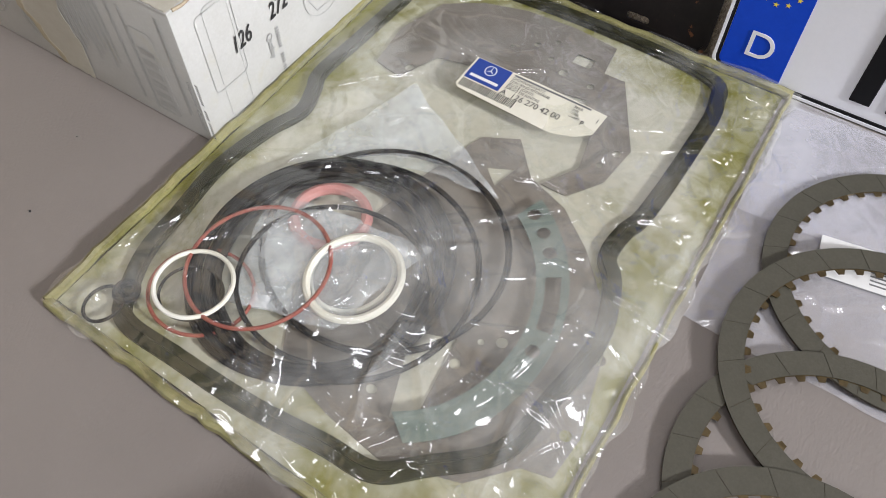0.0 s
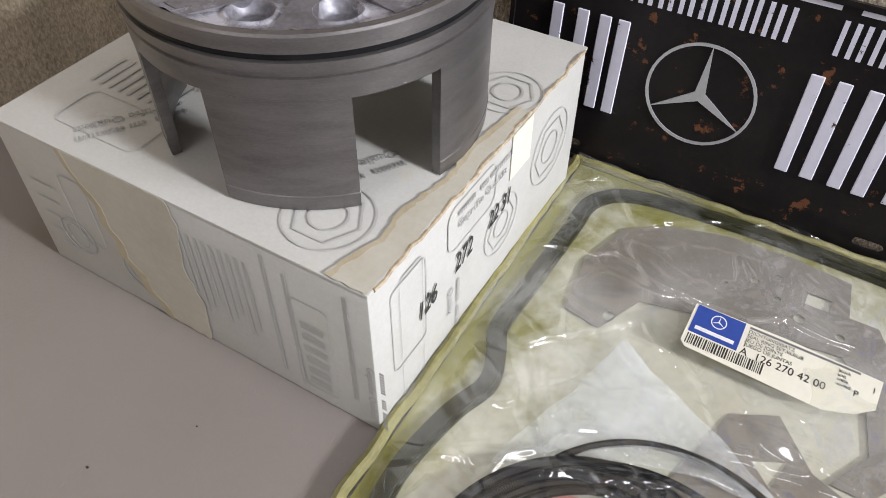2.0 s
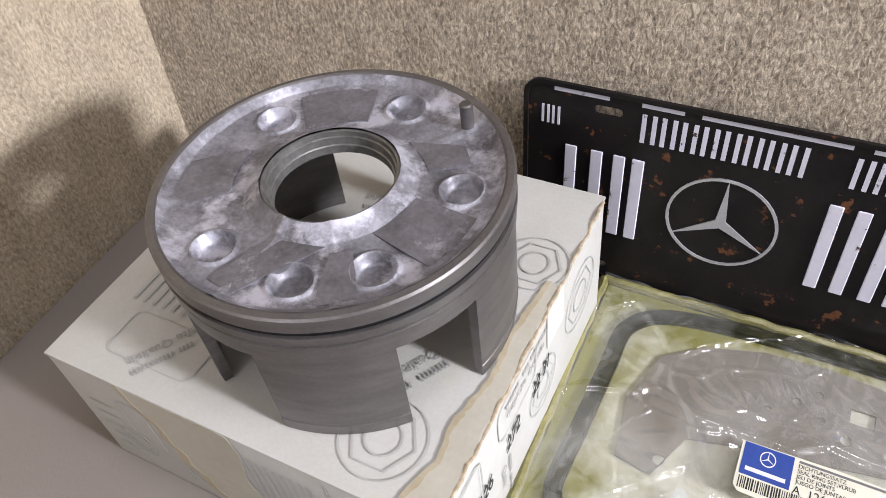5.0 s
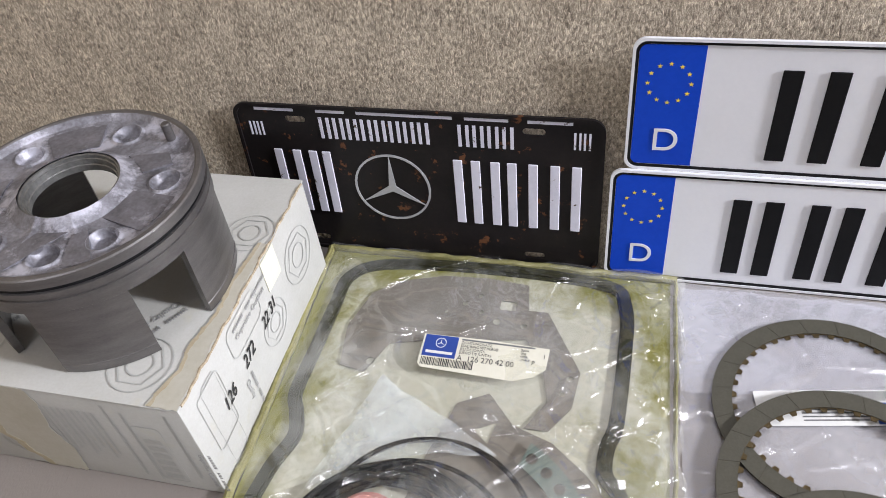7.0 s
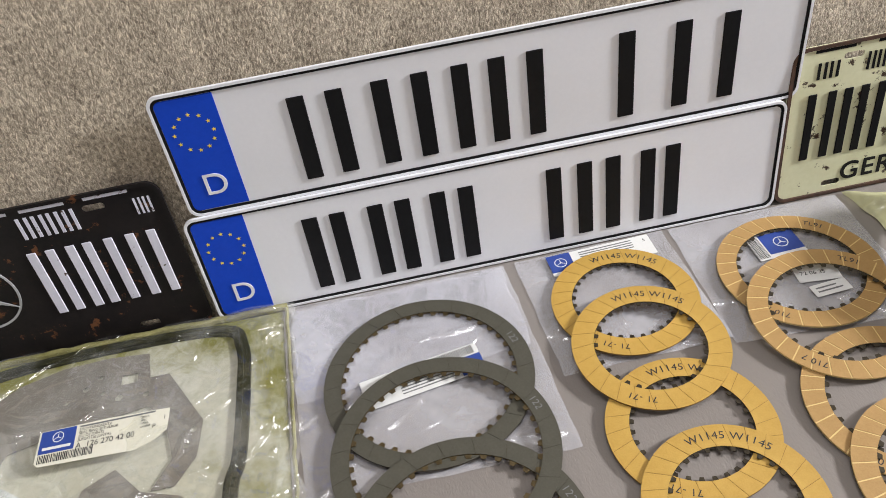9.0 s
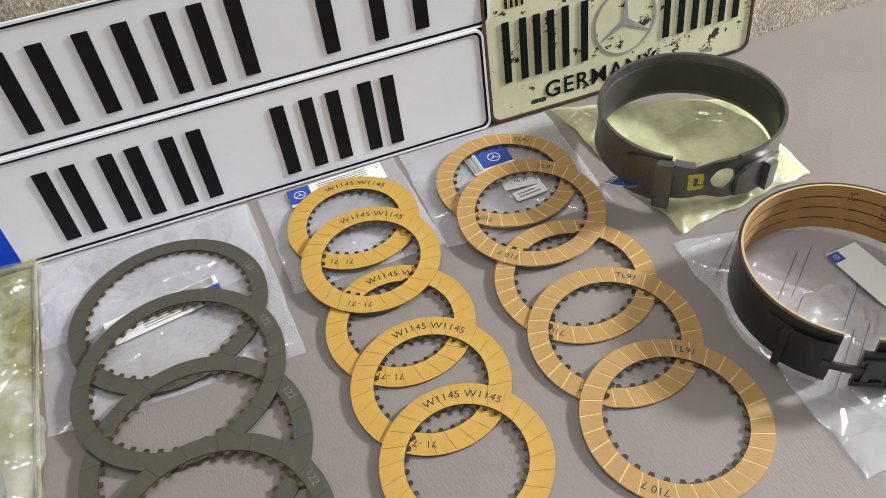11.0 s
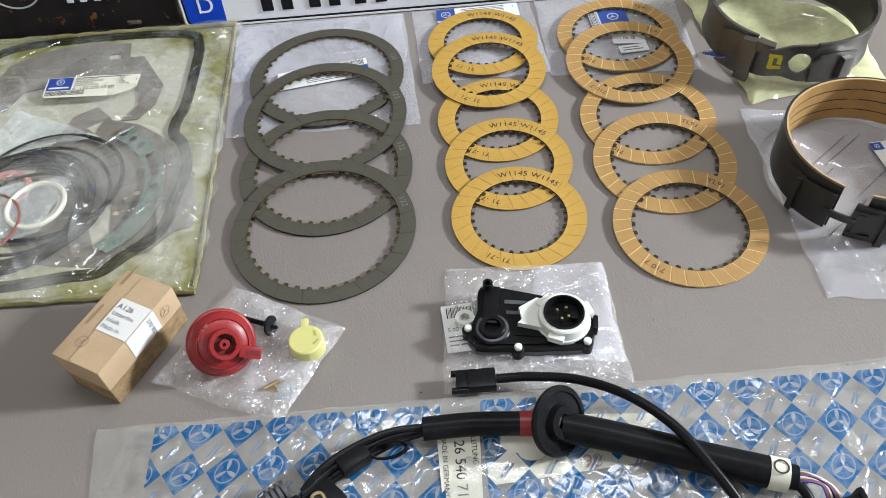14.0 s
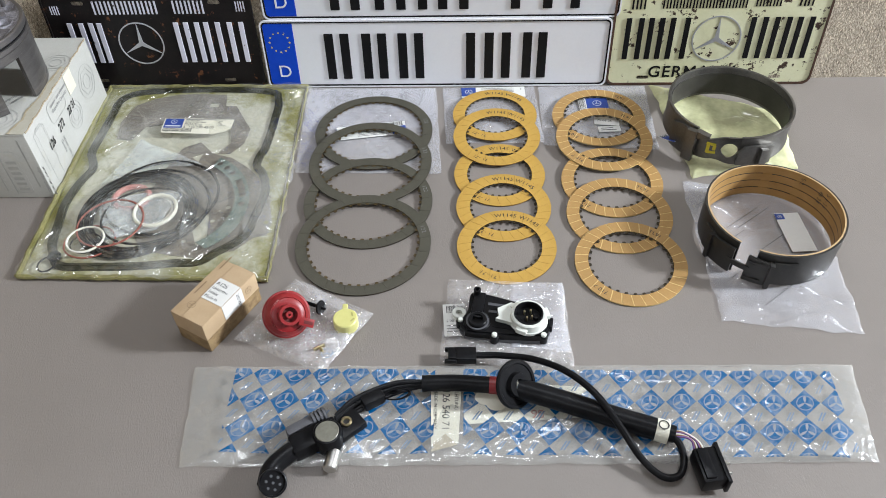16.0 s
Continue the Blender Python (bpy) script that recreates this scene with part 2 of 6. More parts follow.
YELLOW_LINING = surface("ochre_friction_lining", (0.43, 0.255, 0.042), (0.52, 0.325, 0.068), 0.6, big=40, fine=800, bump=0.25)
BROWN_LINING = surface("tan_friction_lining", (0.33, 0.190, 0.058), (0.43, 0.262, 0.092), 0.6, big=40, fine=800, bump=0.25)
LINING_BASE = surface("pale_groove_base", (0.60, 0.44, 0.17), (0.66, 0.5, 0.22), 0.7, bump=0.1)
GROOVE_DARK = surface("dark_groove_base", (0.20, 0.11, 0.02), (0.3, 0.17, 0.04), 0.7, bump=0.1)
CORE = surface("dark_core_steel", (0.035, 0.028, 0.02), (0.09, 0.075, 0.05), 0.4, metal=0.7, big=60, bump=0.1)
CORE_BRONZE = surface("bronze_tinted_core_steel", (0.07, 0.05, 0.022), (0.16, 0.12, 0.06), 0.4, metal=0.7, big=60, bump=0.1)
BAND_STEEL = surface("satin_band_steel", (0.12, 0.115, 0.108), (0.20, 0.193, 0.18), 0.34, metal=0.8, big=30, fine=400, bump=0.1)
BAND_BLACK = surface("black_oxide_steel", (0.020, 0.019, 0.018), (0.042, 0.040, 0.037), 0.36, metal=0.2, big=30, fine=500, bump=0.12)
BAND_LINING = surface("graphite_friction_lining", (0.030, 0.028, 0.025), (0.048, 0.045, 0.040), 0.45, big=35, fine=600, bump=0.15)
LINING_EDGE = surface("cut_lining_edge", (0.42, 0.28, 0.13), (0.50, 0.35, 0.18), 0.7, big=60, bump=0.2)
STEEL_DARK = surface("worn_dark_steel", (0.10, 0.10, 0.10), (0.3, 0.3, 0.29), 0.35, metal=0.7, bump=0.1)
PAINT_YELLOW = surface("yellow_paint_mark", (0.62, 0.52, 0.02), (0.7, 0.6, 0.05), 0.5, bump=0.1)
KRAFT = surface("kraft_carton", (0.42, 0.30, 0.175), (0.50, 0.37, 0.23), 0.7, big=22, fine=600, bump=0.2)
KRAFT_PRINT = surface("faint_brown_print", (0.24, 0.165, 0.09), (0.31, 0.22, 0.13), 0.7, bump=0.05)
KRAFT_SIDE = surface("mottled_brown_board", (0.16, 0.10, 0.045), (0.34, 0.24, 0.12), 0.75, big=120, fine=900, bump=0.4)
LABEL_WHITE = surface("white_label_paper", (0.68, 0.68, 0.66), (0.74, 0.74, 0.72), 0.6, bump=0.05)
LABEL_CREAM = surface("aged_label_paper", (0.66, 0.64, 0.52), (0.74, 0.72, 0.62), 0.6, bump=0.05)
LABEL_BLUE = surface("label_blue", (0.02, 0.05, 0.26), (0.025, 0.07, 0.32), 0.5, bump=0.02)
RED_PLASTIC = surface("red_plastic", (0.21, 0.010, 0.012), (0.27, 0.016, 0.018), 0.4, bump=0.06)
RED_DARK = surface("dark_red_plastic", (0.09, 0.007, 0.007), (0.13, 0.01, 0.01), 0.5, bump=0.06)
YELLOW_PLASTIC = surface("pale_yellow_plastic", (0.60, 0.58, 0.20), (0.66, 0.64, 0.26), 0.42, bump=0.05)
# Darker copy of the plug's yellow: the slots' shade is in the colour.
PLUG_SLOT = surface("shaded_yellow_plastic", (0.40, 0.385, 0.12), (0.46, 0.44, 0.15), 0.5, bump=0.05)
BLACK_PLASTIC = surface("black_plastic", (0.006, 0.006, 0.007), (0.012, 0.012, 0.013), 0.28, big=60, bump=0.06, spec=0.12)
BLACK_RUBBER = surface("black_rubber", (0.006, 0.006, 0.007), (0.013, 0.013, 0.014), 0.33, big=60, bump=0.06, spec=0.11)
GREY_RUBBER = surface("dusty_grey_plastic", (0.06, 0.062, 0.07), (0.1, 0.1, 0.11), 0.55, bump=0.15)
WHITE_PLASTIC = surface("white_plastic", (0.66, 0.68, 0.63), (0.72, 0.74, 0.69), 0.4, bump=0.04)
BRASS = surface("brass", (0.50, 0.42, 0.24), (0.62, 0.53, 0.32), 0.28, metal=1.0, bump=0.05)
STEEL = surface("bright_steel", (0.5, 0.49, 0.46), (0.62, 0.61, 0.58), 0.3, metal=1.0, bump=0.08)
BOARD = surface("yellowed_backing_board", (0.40, 0.39, 0.305), (0.56, 0.555, 0.48), 0.65, big=9, fine=200, bump=0.1, stain=(0.30, 0.285, 0.13), stain_at=0.58, stain_scale=9, stain_soft=0.25)
BOARD_EDGE = surface("oil_yellow_bag_edge", (0.12, 0.112, 0.034), (0.31, 0.29, 0.13), 0.3, big=26, bump=0.3)
OLIVE_GASKET = surface("olive_black_gasket", (0.006, 0.007, 0.005), (0.040, 0.040, 0.012), 0.4, big=9, bump=0.2)
PAPER_GASKET = surface("grey_brown_gasket_paper", (0.15, 0.134, 0.116), (0.22, 0.2, 0.177), 0.6, big=25, fine=500, bump=0.15)
GREEN_GASKET = surface("grey_green_gasket", (0.115, 0.15, 0.135), (0.18, 0.225, 0.205), 0.6, big=60, fine=500, bump=0.2)
RING_WHITE = surface("white_sealing_ring", (0.72, 0.71, 0.62), (0.78, 0.77, 0.70), 0.4, bump=0.05)
RING_RED = surface("brick_red_ring", (0.22, 0.05, 0.035), (0.30, 0.08, 0.055), 0.5, bump=0.05)
RING_PINK = surface("pale_red_ring", (0.44, 0.18, 0.17), (0.52, 0.24, 0.22), 0.5, bump=0.05)
FILM = film_material("clear_film", (0.94, 0.94, 0.945), (0.80, 0.80, 0.82), 0.20, 0.15, scale=85, bump=0.95, patchy=0.5, shine_level=0.17)
FILM_YELLOW = film_material("yellowed_film", (0.93, 0.93, 0.905), (0.72, 0.73, 0.70), 0.10, 0.12, scale=30, bump=0.9, patchy=0.95, shine_level=0.12)
FILM_MILKY = film_material("milky_film", (0.94, 0.94, 0.96), (0.74, 0.75, 0.80), 0.26, 0.22, scale=30, bump=0.55, patchy=0.25)
POUCH_FILM = film_material("hazy_pouch_film", (0.93, 0.95, 0.97), (0.70, 0.74, 0.78), 0.34, 0.15, scale=50, bump=0.6, patchy=0.5)
FILM_PALE_YELLOW = film_material("pale_yellow_bag_film", (0.92, 0.92, 0.74), (0.63, 0.635, 0.37), 0.72, 0.15, scale=45)
BAG_BLUE_DARK = surface("grey_blue_print", (0.12, 0.22, 0.36), (0.18, 0.3, 0.45), 0.5, bump=0.1)


# ---- mesh helpers ----
def mesh_of(name, bm, smooth=True, sharp=35):
    me = bpy.data.meshes.new(name)
    bmesh.ops.recalc_face_normals(bm, faces=bm.faces)
    if smooth:
        lim = radians(sharp)
        for f in bm.faces:
            f.smooth = True
        for e in bm.edges:
            if len(e.link_faces) == 2 and e.calc_face_angle(0) > lim:
                e.smooth = False
    bm.to_mesh(me)
    bm.free()
    return me


def part(name, bm, material, parent, label="", smooth=True, here=False):
    """Links a bmesh as one mesh under a thing or part. here: it is given in world places."""
    if here:
        top = parent
        while top.parent:
            top = top.parent
        bmesh.ops.transform(bm, matrix=top.matrix_world.inverted(), verts=bm.verts)
    me = mesh_of(name, bm, smooth)
    me.materials.append(material)
    ob = new(name, me)
    ob.parent = parent
    return tagged(ob, label=label)


def thing(name, m, label, category, group="", kind=""):
    ob = new(name)
    ob.matrix_world = m
    ob.matrix_basis = m
    ob.empty_display_size = 0.02
    return tagged(ob, label, category, group, kind)


def solo(name, bm, material, label, category, group="", kind="", smooth=True):
    me = mesh_of(name, bm, smooth)
    me.materials.append(material)
    return tagged(new(name, me), label, category, group, kind)


def block(sx, sy, sz, at=(0, 0, 0), bevel=0.0, seg=2, m=None, bm=None):
    """A box standing on at, with rounded edges."""
    b = bmesh.new()
    bmesh.ops.create_cube(b, size=1)
    bmesh.ops.scale(b, vec=(sx, sy, sz), verts=b.verts)
    if bevel:
        bmesh.ops.bevel(b, geom=b.edges[:], offset=bevel, segments=seg, affect="EDGES", profile=0.6)
    bmesh.ops.translate(b, vec=(at[0], at[1], at[2] + sz / 2), verts=b.verts)
    if m is not None:
        bmesh.ops.transform(b, matrix=m, verts=b.verts)
    return join(bm, b)


def join(bm, other):
    if bm is None:
        return other
    me = bpy.data.meshes.new("joined")
    other.to_mesh(me)
    other.free()
    bm.from_mesh(me)
    bpy.data.meshes.remove(me)
    return bm


def lathe(profile, n=64, a0=0.0, a1=360.0, at=(0, 0, 0), bm=None, m=None):
    """Turns rows of (radius, height), a closed outline, about the upright axis from a0 to a1 degrees."""
    b = bmesh.new()
    full = abs(a1 - a0) >= 359.9
    cols = []
    for i in range(n if full else n + 1):
        a = radians(a0 + (a1 - a0) * i / n)
        cols.append([b.verts.new((r * math.cos(a) + at[0], r * math.sin(a) + at[1], z + at[2])) for r, z in profile])
    k = len(profile)
    for i in range(n):
        c, d = cols[i], cols[(i + 1) % len(cols)]
        for j in range(k):
            q = [c[j], d[j], d[(j + 1) % k], c[(j + 1) % k]]
            b.faces.new(q)
    if not full:
        b.faces.new(cols[0])
        b.faces.new(cols[-1][::-1])
    bmesh.ops.remove_doubles(b, verts=b.verts, dist=1e-6)
    if m is not None:
        bmesh.ops.transform(b, matrix=m, verts=b.verts)
    return join(bm, b)


def peg(r, h, at=(0, 0, 0), n=24, bevel=0.0, r2=None, m=None, bm=None):
    r2 = r if r2 is None else r2
    c = min(bevel, r2 * 0.9, h * 0.45)
    prof = [(0, 0), (r, 0), (r2, h - c), (r2 - c, h), (0, h)] if c else [(0, 0), (r, 0), (r2, h), (0, h)]
    b = bmesh.new()
    cols = []
    for i in range(n):
        a = 2 * math.pi * i / n
        cols.append([b.verts.new((q * math.cos(a), q * math.sin(a), z)) for q, z in prof[1:-1]])
    for i in range(n):
        p, q = cols[i], cols[(i + 1) % n]
        for j in range(len(p) - 1):
            b.faces.new([p[j], q[j], q[j + 1], p[j + 1]])
    b.faces.new([c[0] for c in cols][::-1])
    b.faces.new([c[-1] for c in cols])
    bmesh.ops.translate(b, vec=at, verts=b.verts)
    if m is not None:
        bmesh.ops.transform(b, matrix=m, verts=b.verts)
    return join(bm, b)


def circle(cx, cy, r, n=24, a0=0.0):
    return [(cx + r * math.cos(a0 + 2 * math.pi * i / n), cy + r * math.sin(a0 + 2 * math.pi * i / n)) for i in range(n)]


def rounded(w, h, r, n=6, cx=0.0, cy=0.0):
    """A rectangle with round corners about cx, cy."""
    pts = []
    for sx, sy, a in ((1, -1, -90), (1, 1, 0), (-1, 1, 90), (-1, -1, 180)):
        for i in range(n + 1):
            b = radians(a + 90 * i / n)
            pts.append((cx + sx * (w / 2 - r) + r * math.cos(b), cy + sy * (h / 2 - r) + r * math.sin(b)))
    return pts


def sheet(outer, holes, z0, z1, bm=None, m=None):
    """A flat piece of that outline, with holes, from z0 up to z1."""
    b = bmesh.new()
    loops = [[Vector((x, y, 0)) for x, y in loop] for loop in (outer, *holes)]
    low, high = [], []
    for loop in loops:
        low += [b.verts.new((v.x, v.y, z0)) for v in loop]
        high += [b.verts.new((v.x, v.y, z1)) for v in loop]
    for tri in tessellate_polygon(loops):
        b.faces.new([high[i] for i in tri])
        b.faces.new([low[i] for i in tri][::-1])
    k = 0
    for loop in loops:
        n = len(loop)
        for i in range(n):
            j = (i + 1) % n
            b.faces.new([low[k + i], low[k + j], high[k + j], high[k + i]])
        k += n
    if m is not None:
        bmesh.ops.transform(b, matrix=m, verts=b.verts)
    return join(bm, b)


def smooth_line(points, n=8, closed=False):
    """A Catmull-Rom line through the points."""
    P = [Vector(p) for p in points]
    k = len(P)
    out = []
    for i in range(k if closed else k - 1):
        p0 = P[(i - 1) % k] if closed or i > 0 else P[0] * 2 - P[1]
        p1, p2 = P[i], P[(i + 1) % k]
        p3 = P[(i + 2) % k] if closed or i + 2 < k else P[-1] * 2 - P[-2]
        for j in range(n):
            t = j / n
            out.append(0.5 * (2 * p1 + (p2 - p0) * t + (2 * p0 - 5 * p1 + 4 * p2 - p3) * t * t + (3 * p1 - p0 - 3 * p2 + p3) * t ** 3))
    if not closed:
        out.append(P[-1])
    return out


def tube(points, r, n=10, closed=False, bm=None, smooth_n=8, flat=1.0):
    """A round cord along a smooth line."""
    line = smooth_line(points, smooth_n, closed) if smooth_n else [Vector(p) for p in points]
    b = bmesh.new()
    rings = []
    k = len(line)
    up = Vector((0, 0, 1))
    for i, p in enumerate(line):
        d = (line[(i + 1) % k] - line[i - 1]) if closed else (line[min(i + 1, k - 1)] - line[max(i - 1, 0)])
        d.normalize()
        side = d.cross(up)
        side = side.normalized() if side.length > 1e-4 else Vector((1, 0, 0))
        top = side.cross(d)
        rr = r[min(i * len(r) // k, len(r) - 1)] if isinstance(r, (list, tuple)) else r
        rings.append([b.verts.new(p + side * rr * math.cos(2 * math.pi * j / n) + top * rr * flat * math.sin(2 * math.pi * j / n)) for j in range(n)])
    for i in range(k if closed else k - 1):
        c, d = rings[i], rings[(i + 1) % k]
        for j in range(n):
            b.faces.new([c[j], c[(j + 1) % n], d[(j + 1) % n], d[j]])
    if not closed:
        b.faces.new(rings[0][::-1])
        b.faces.new(rings[-1])
    return join(bm, b)


def hoop(cx, cy, z, r, w, n=72, m=8, ry=None, tilt=(0.0, 0.0), bm=None, a0=0.0, a1=360.0):
    """A round ring of cord lying about level; tilt lifts it along x and y."""
    ry = ry or r
    full = a1 - a0 >= 359.9
    pts = []
    for i in range(n if full else n + 1):
        a = radians(a0 + (a1 - a0) * i / n)
        x, y = r * math.cos(a), ry * math.sin(a)
        pts.append((cx + x, cy + y, z + tilt[0] * x + tilt[1] * y))
    return tube(pts, w, m, full, bm, 0)


def lettering(text, size, depth=0.0002, spacing=1.0, bold=0.0):
    """A bmesh of the words, their left foot at the origin, lying in the xy plane."""
    c = bpy.data.curves.new("words", "FONT")
    c.body, c.size, c.extrude, c.space_character, c.offset = text, size, depth, spacing, bold
    ob = bpy.data.objects.new("words", c)
    scene.collection.objects.link(ob)
    bpy.context.view_layer.update()
    me = bpy.data.meshes.new_from_object(ob.evaluated_get(bpy.context.evaluated_depsgraph_get()))
    b = bmesh.new()
    b.from_mesh(me)
    bpy.data.objects.remove(ob)
    bpy.data.curves.remove(c)
    bpy.data.meshes.remove(me)
    return b


def turned(bm, m):
    bmesh.ops.transform(bm, matrix=m, verts=bm.verts)
    return bm


def bars(rows, z0, z1, bm=None, m=None):
    """Plain bars, each x0, y0, x1, y1."""
    for x0, y0, x1, y1 in rows:
        bm = block(x1 - x0, y1 - y0, z1 - z0, ((x0 + x1) / 2, (y0 + y1) / 2, z0), 0, m=m, bm=bm)
    return bm


def emblem(r, z0, z1, bm=None, m=None, ring=0.055, arm=0.11):
    """A ring with three tapered spokes."""
    bm = sheet(circle(0, 0, r, 40), [circle(0, 0, r * (1 - ring), 40)], z0, z1, bm, m)
    for k in range(3):
        a = radians(90 + 120 * k)
        u, v = Vector((math.cos(a), math.sin(a))), Vector((-math.sin(a), math.cos(a)))
        tip, l, q = u * r * 0.97, v * r * arm, -u * r * arm * 0.6
        bm = sheet([tuple(tip), tuple(l * 0.9), tuple(q), tuple(-l * 0.9)], [], z0, z1 + 0.00005 * k, bm, m)
    return bm


def crumple(x, y, seed, size=0.03):
    """Facets and creases, about 0 to 1, of a crumpled film at places x, y."""
    rng = np.random.default_rng(seed)
    h = np.zeros_like(x)
    for k in range(9):
        a, s, o = rng.uniform(0, math.pi), size * rng.uniform(0.7, 2.6), rng.uniform(0, 9)
        b, q = rng.uniform(0, 6.28), rng.uniform(0.3, 0.8)
        u = (x * math.cos(a) + y * math.sin(a)) / s + q * np.sin((x * math.sin(a) - y * math.cos(a)) / (s * 1.7) + b) + o
        h += np.abs((u % 2) - 1) ** 1.6 * s / size
    return h / 9


def film(corners, amp, seed, z0=0.0012, nx=90, ny=70, size=0.03, bulge=0.0, wobble=0.002, over=None, edge=0.06, double=False):
    """A bag of thin film: a creased upper sheet and a flat lower one, closed round the rim. over(x, y): what it is draped on."""
    A, B, C, D = [np.array(c, float) for c in corners]
    u, v = np.meshgrid(np.linspace(0, 1, nx), np.linspace(0, 1, ny))
    P = (A * ((1 - u) * (1 - v))[..., None] + B * (u * (1 - v))[..., None] + C * (u * v)[..., None] + D * ((1 - u) * v)[..., None])
    x, y = P[..., 0], P[..., 1]
    rim = np.minimum(np.minimum(u, 1 - u), np.minimum(v, 1 - v))
    rng = np.random.default_rng(seed + 77)
    ph = rng.uniform(0, 6.28, 8)
    near = np.clip(1 - rim / 0.12, 0, 1)
    x = x + wobble * near * (np.sin(y * 90 + ph[0]) + 0.6 * np.sin(y * 210 + ph[1]))
    y = y + wobble * near * (np.sin(x * 90 + ph[2]) + 0.6 * np.sin(x * 210 + ph[3]))
    rise = np.clip(rim / edge, 0, 1) ** 0.6
    z = z0 + amp * crumple(x, y, seed, size) * (0.25 + 0.75 * rise) + bulge * rise
    if over is not None:
        z = np.maximum(z, over(x, y) + amp * 0.5 * crumple(x, y, seed, size))
    b = bmesh.new()
    V = [[b.verts.new((x[j, i], y[j, i], z[j, i])) for i in range(nx)] for j in range(ny)]
    for j in range(ny - 1):
        for i in range(nx - 1):
            b.faces.new([V[j][i], V[j][i + 1], V[j + 1][i + 1], V[j + 1][i]])
    if double:
        loop = [V[0][i] for i in range(nx)] + [V[j][-1] for j in range(1, ny)] + [V[-1][i] for i in range(nx - 2, -1, -1)] + [V[j][0] for j in range(ny - 2, 0, -1)]
        low = [b.verts.new((w.co.x, w.co.y, 0.0004)) for w in loop]
        for i in range(len(loop)):
            k = (i + 1) % len(loop)
            b.faces.new([loop[k], loop[i], low[i], low[k]])
        b.faces.new(low[::-1])
    return b


# ---- the room and the sofa ----
def cushion(name, sx, sy, sz, at, material, label, category, m, bevel=0.03):
    b = block(sx, sy, sz, at, bevel, 5)
    ob = solo(name, b, material, label, category, kind="structure")
    ob.matrix_world = m
    return ob


# Floor, ceiling and walls are added out of view to bounce the light.
tagged(solo("floor", block(6.8, 5.6, 0.1, (1.1, -1.2, -0.55)), FLOOR_WOOD, "dark wooden floor added out of view", "floor", kind="structure"))
solo("ceiling", block(6.8, 5.6, 0.1, (1.1, -1.2, 2.0)), WALL_PAINT, "plain grey ceiling added out of view over the sofa", "ceiling", kind="structure")
solo("wall_north", block(6.8, 0.1, 2.45, (1.1, 0.75, -0.45)), WALL_PAINT, "plain grey wall added out of view behind the sofa", "wall", kind="structure")
solo("wall_south", block(6.8, 0.1, 2.45, (1.1, -3.95, -0.45)), WALL_PAINT, "plain grey wall added out of view facing the sofa", "wall", kind="structure")
solo("wall_west", block(0.1, 4.6, 2.45, (-2.25, -1.6, -0.45)), WALL_PAINT, "plain grey side wall added out of view", "wall", kind="structure")
solo("wall_east", block(0.1, 4.6, 2.45, (4.45, -1.6, -0.45)), WALL_PAINT, "plain grey side wall added behind the lamp", "wall", kind="structure")
# Lamp housings; the two on the ceiling belong to the added fill.
for nm, m, sx in (("wall_lamp", look((4.1, -0.5, 1.83), (0, -0.25, 0)), 0.5), ("ceiling_fill_lamp", look((0.5, -0.2, 1.93), (0.5, -0.2, 0)), 1.26), ("ceiling_fill_lamp", look((-0.5, -2.2, 1.93), (-0.4, -1.8, 0)), 1.26)):
    lamp = thing(nm, m, "white housing of a lamp out of view", "lamp")
    part("housing", block(sx, 0.5 if sx < 1 else 0.36, 0.05, (0, 0, 0.006), 0.008), LAMP_WHITE, lamp)

solo("seat", block(2.9, 1.35, 0.4, (0.75, -0.62, -0.4), 0.03, 5), VINYL, "taupe grained vinyl sofa seat", "sofa seat", kind="structure")
cushion("backrest", 2.7, 0.3, 0.8, (0, 0.15, 0), FABRIC, "beige chenille sofa backrest", "sofa backrest", pose(0.66, 0.012, -0.02, -5.5, 0, 0.7), 0.025)
cushion("armrest", 0.3, 1.3, 0.75, (-0.15, -0.62, 0), FABRIC_SIDE_LIT, "beige chenille sofa side cushion, lit tone in its colour", "sofa armrest", pose(-0.633, 0.06, -0.02, 0, -3, 1.5), 0.03)


# ---- plates leaning on the backrest ----
def plate_at(x, y, z, lean, turn=0.0):
    return pose(x, y, z, 90 - lean, 0, turn)


def rim_strip(w, h, r, wide, z0, z1):
    return sheet(rounded(w, h, r, 6, w / 2, h / 2), [rounded(w - 2 * wide, h - 2 * wide, r - wide * 0.6, 6, w / 2, h / 2)], z0, z1)


def glyph(parent, x0, x1, y0, y1, stroke, material, single=0):
    """The place of one character, filled with plain upright bars: two, or one in the middle (1) or at the start (2)."""
    if single:
        c = (x0 + x1) / 2 if single == 1 else x0 + stroke / 2
        rows = [(c - stroke / 2, c + stroke / 2)]
    else:
        rows = [(x0, x0 + stroke), (x1 - stroke, x1)]
    for a, b in rows:
        part("bar", block(b - a, y1 - y0, 0.0012, ((a + b) / 2, (y0 + y1) / 2, 0.0012), 0.0005, 1), material, parent)


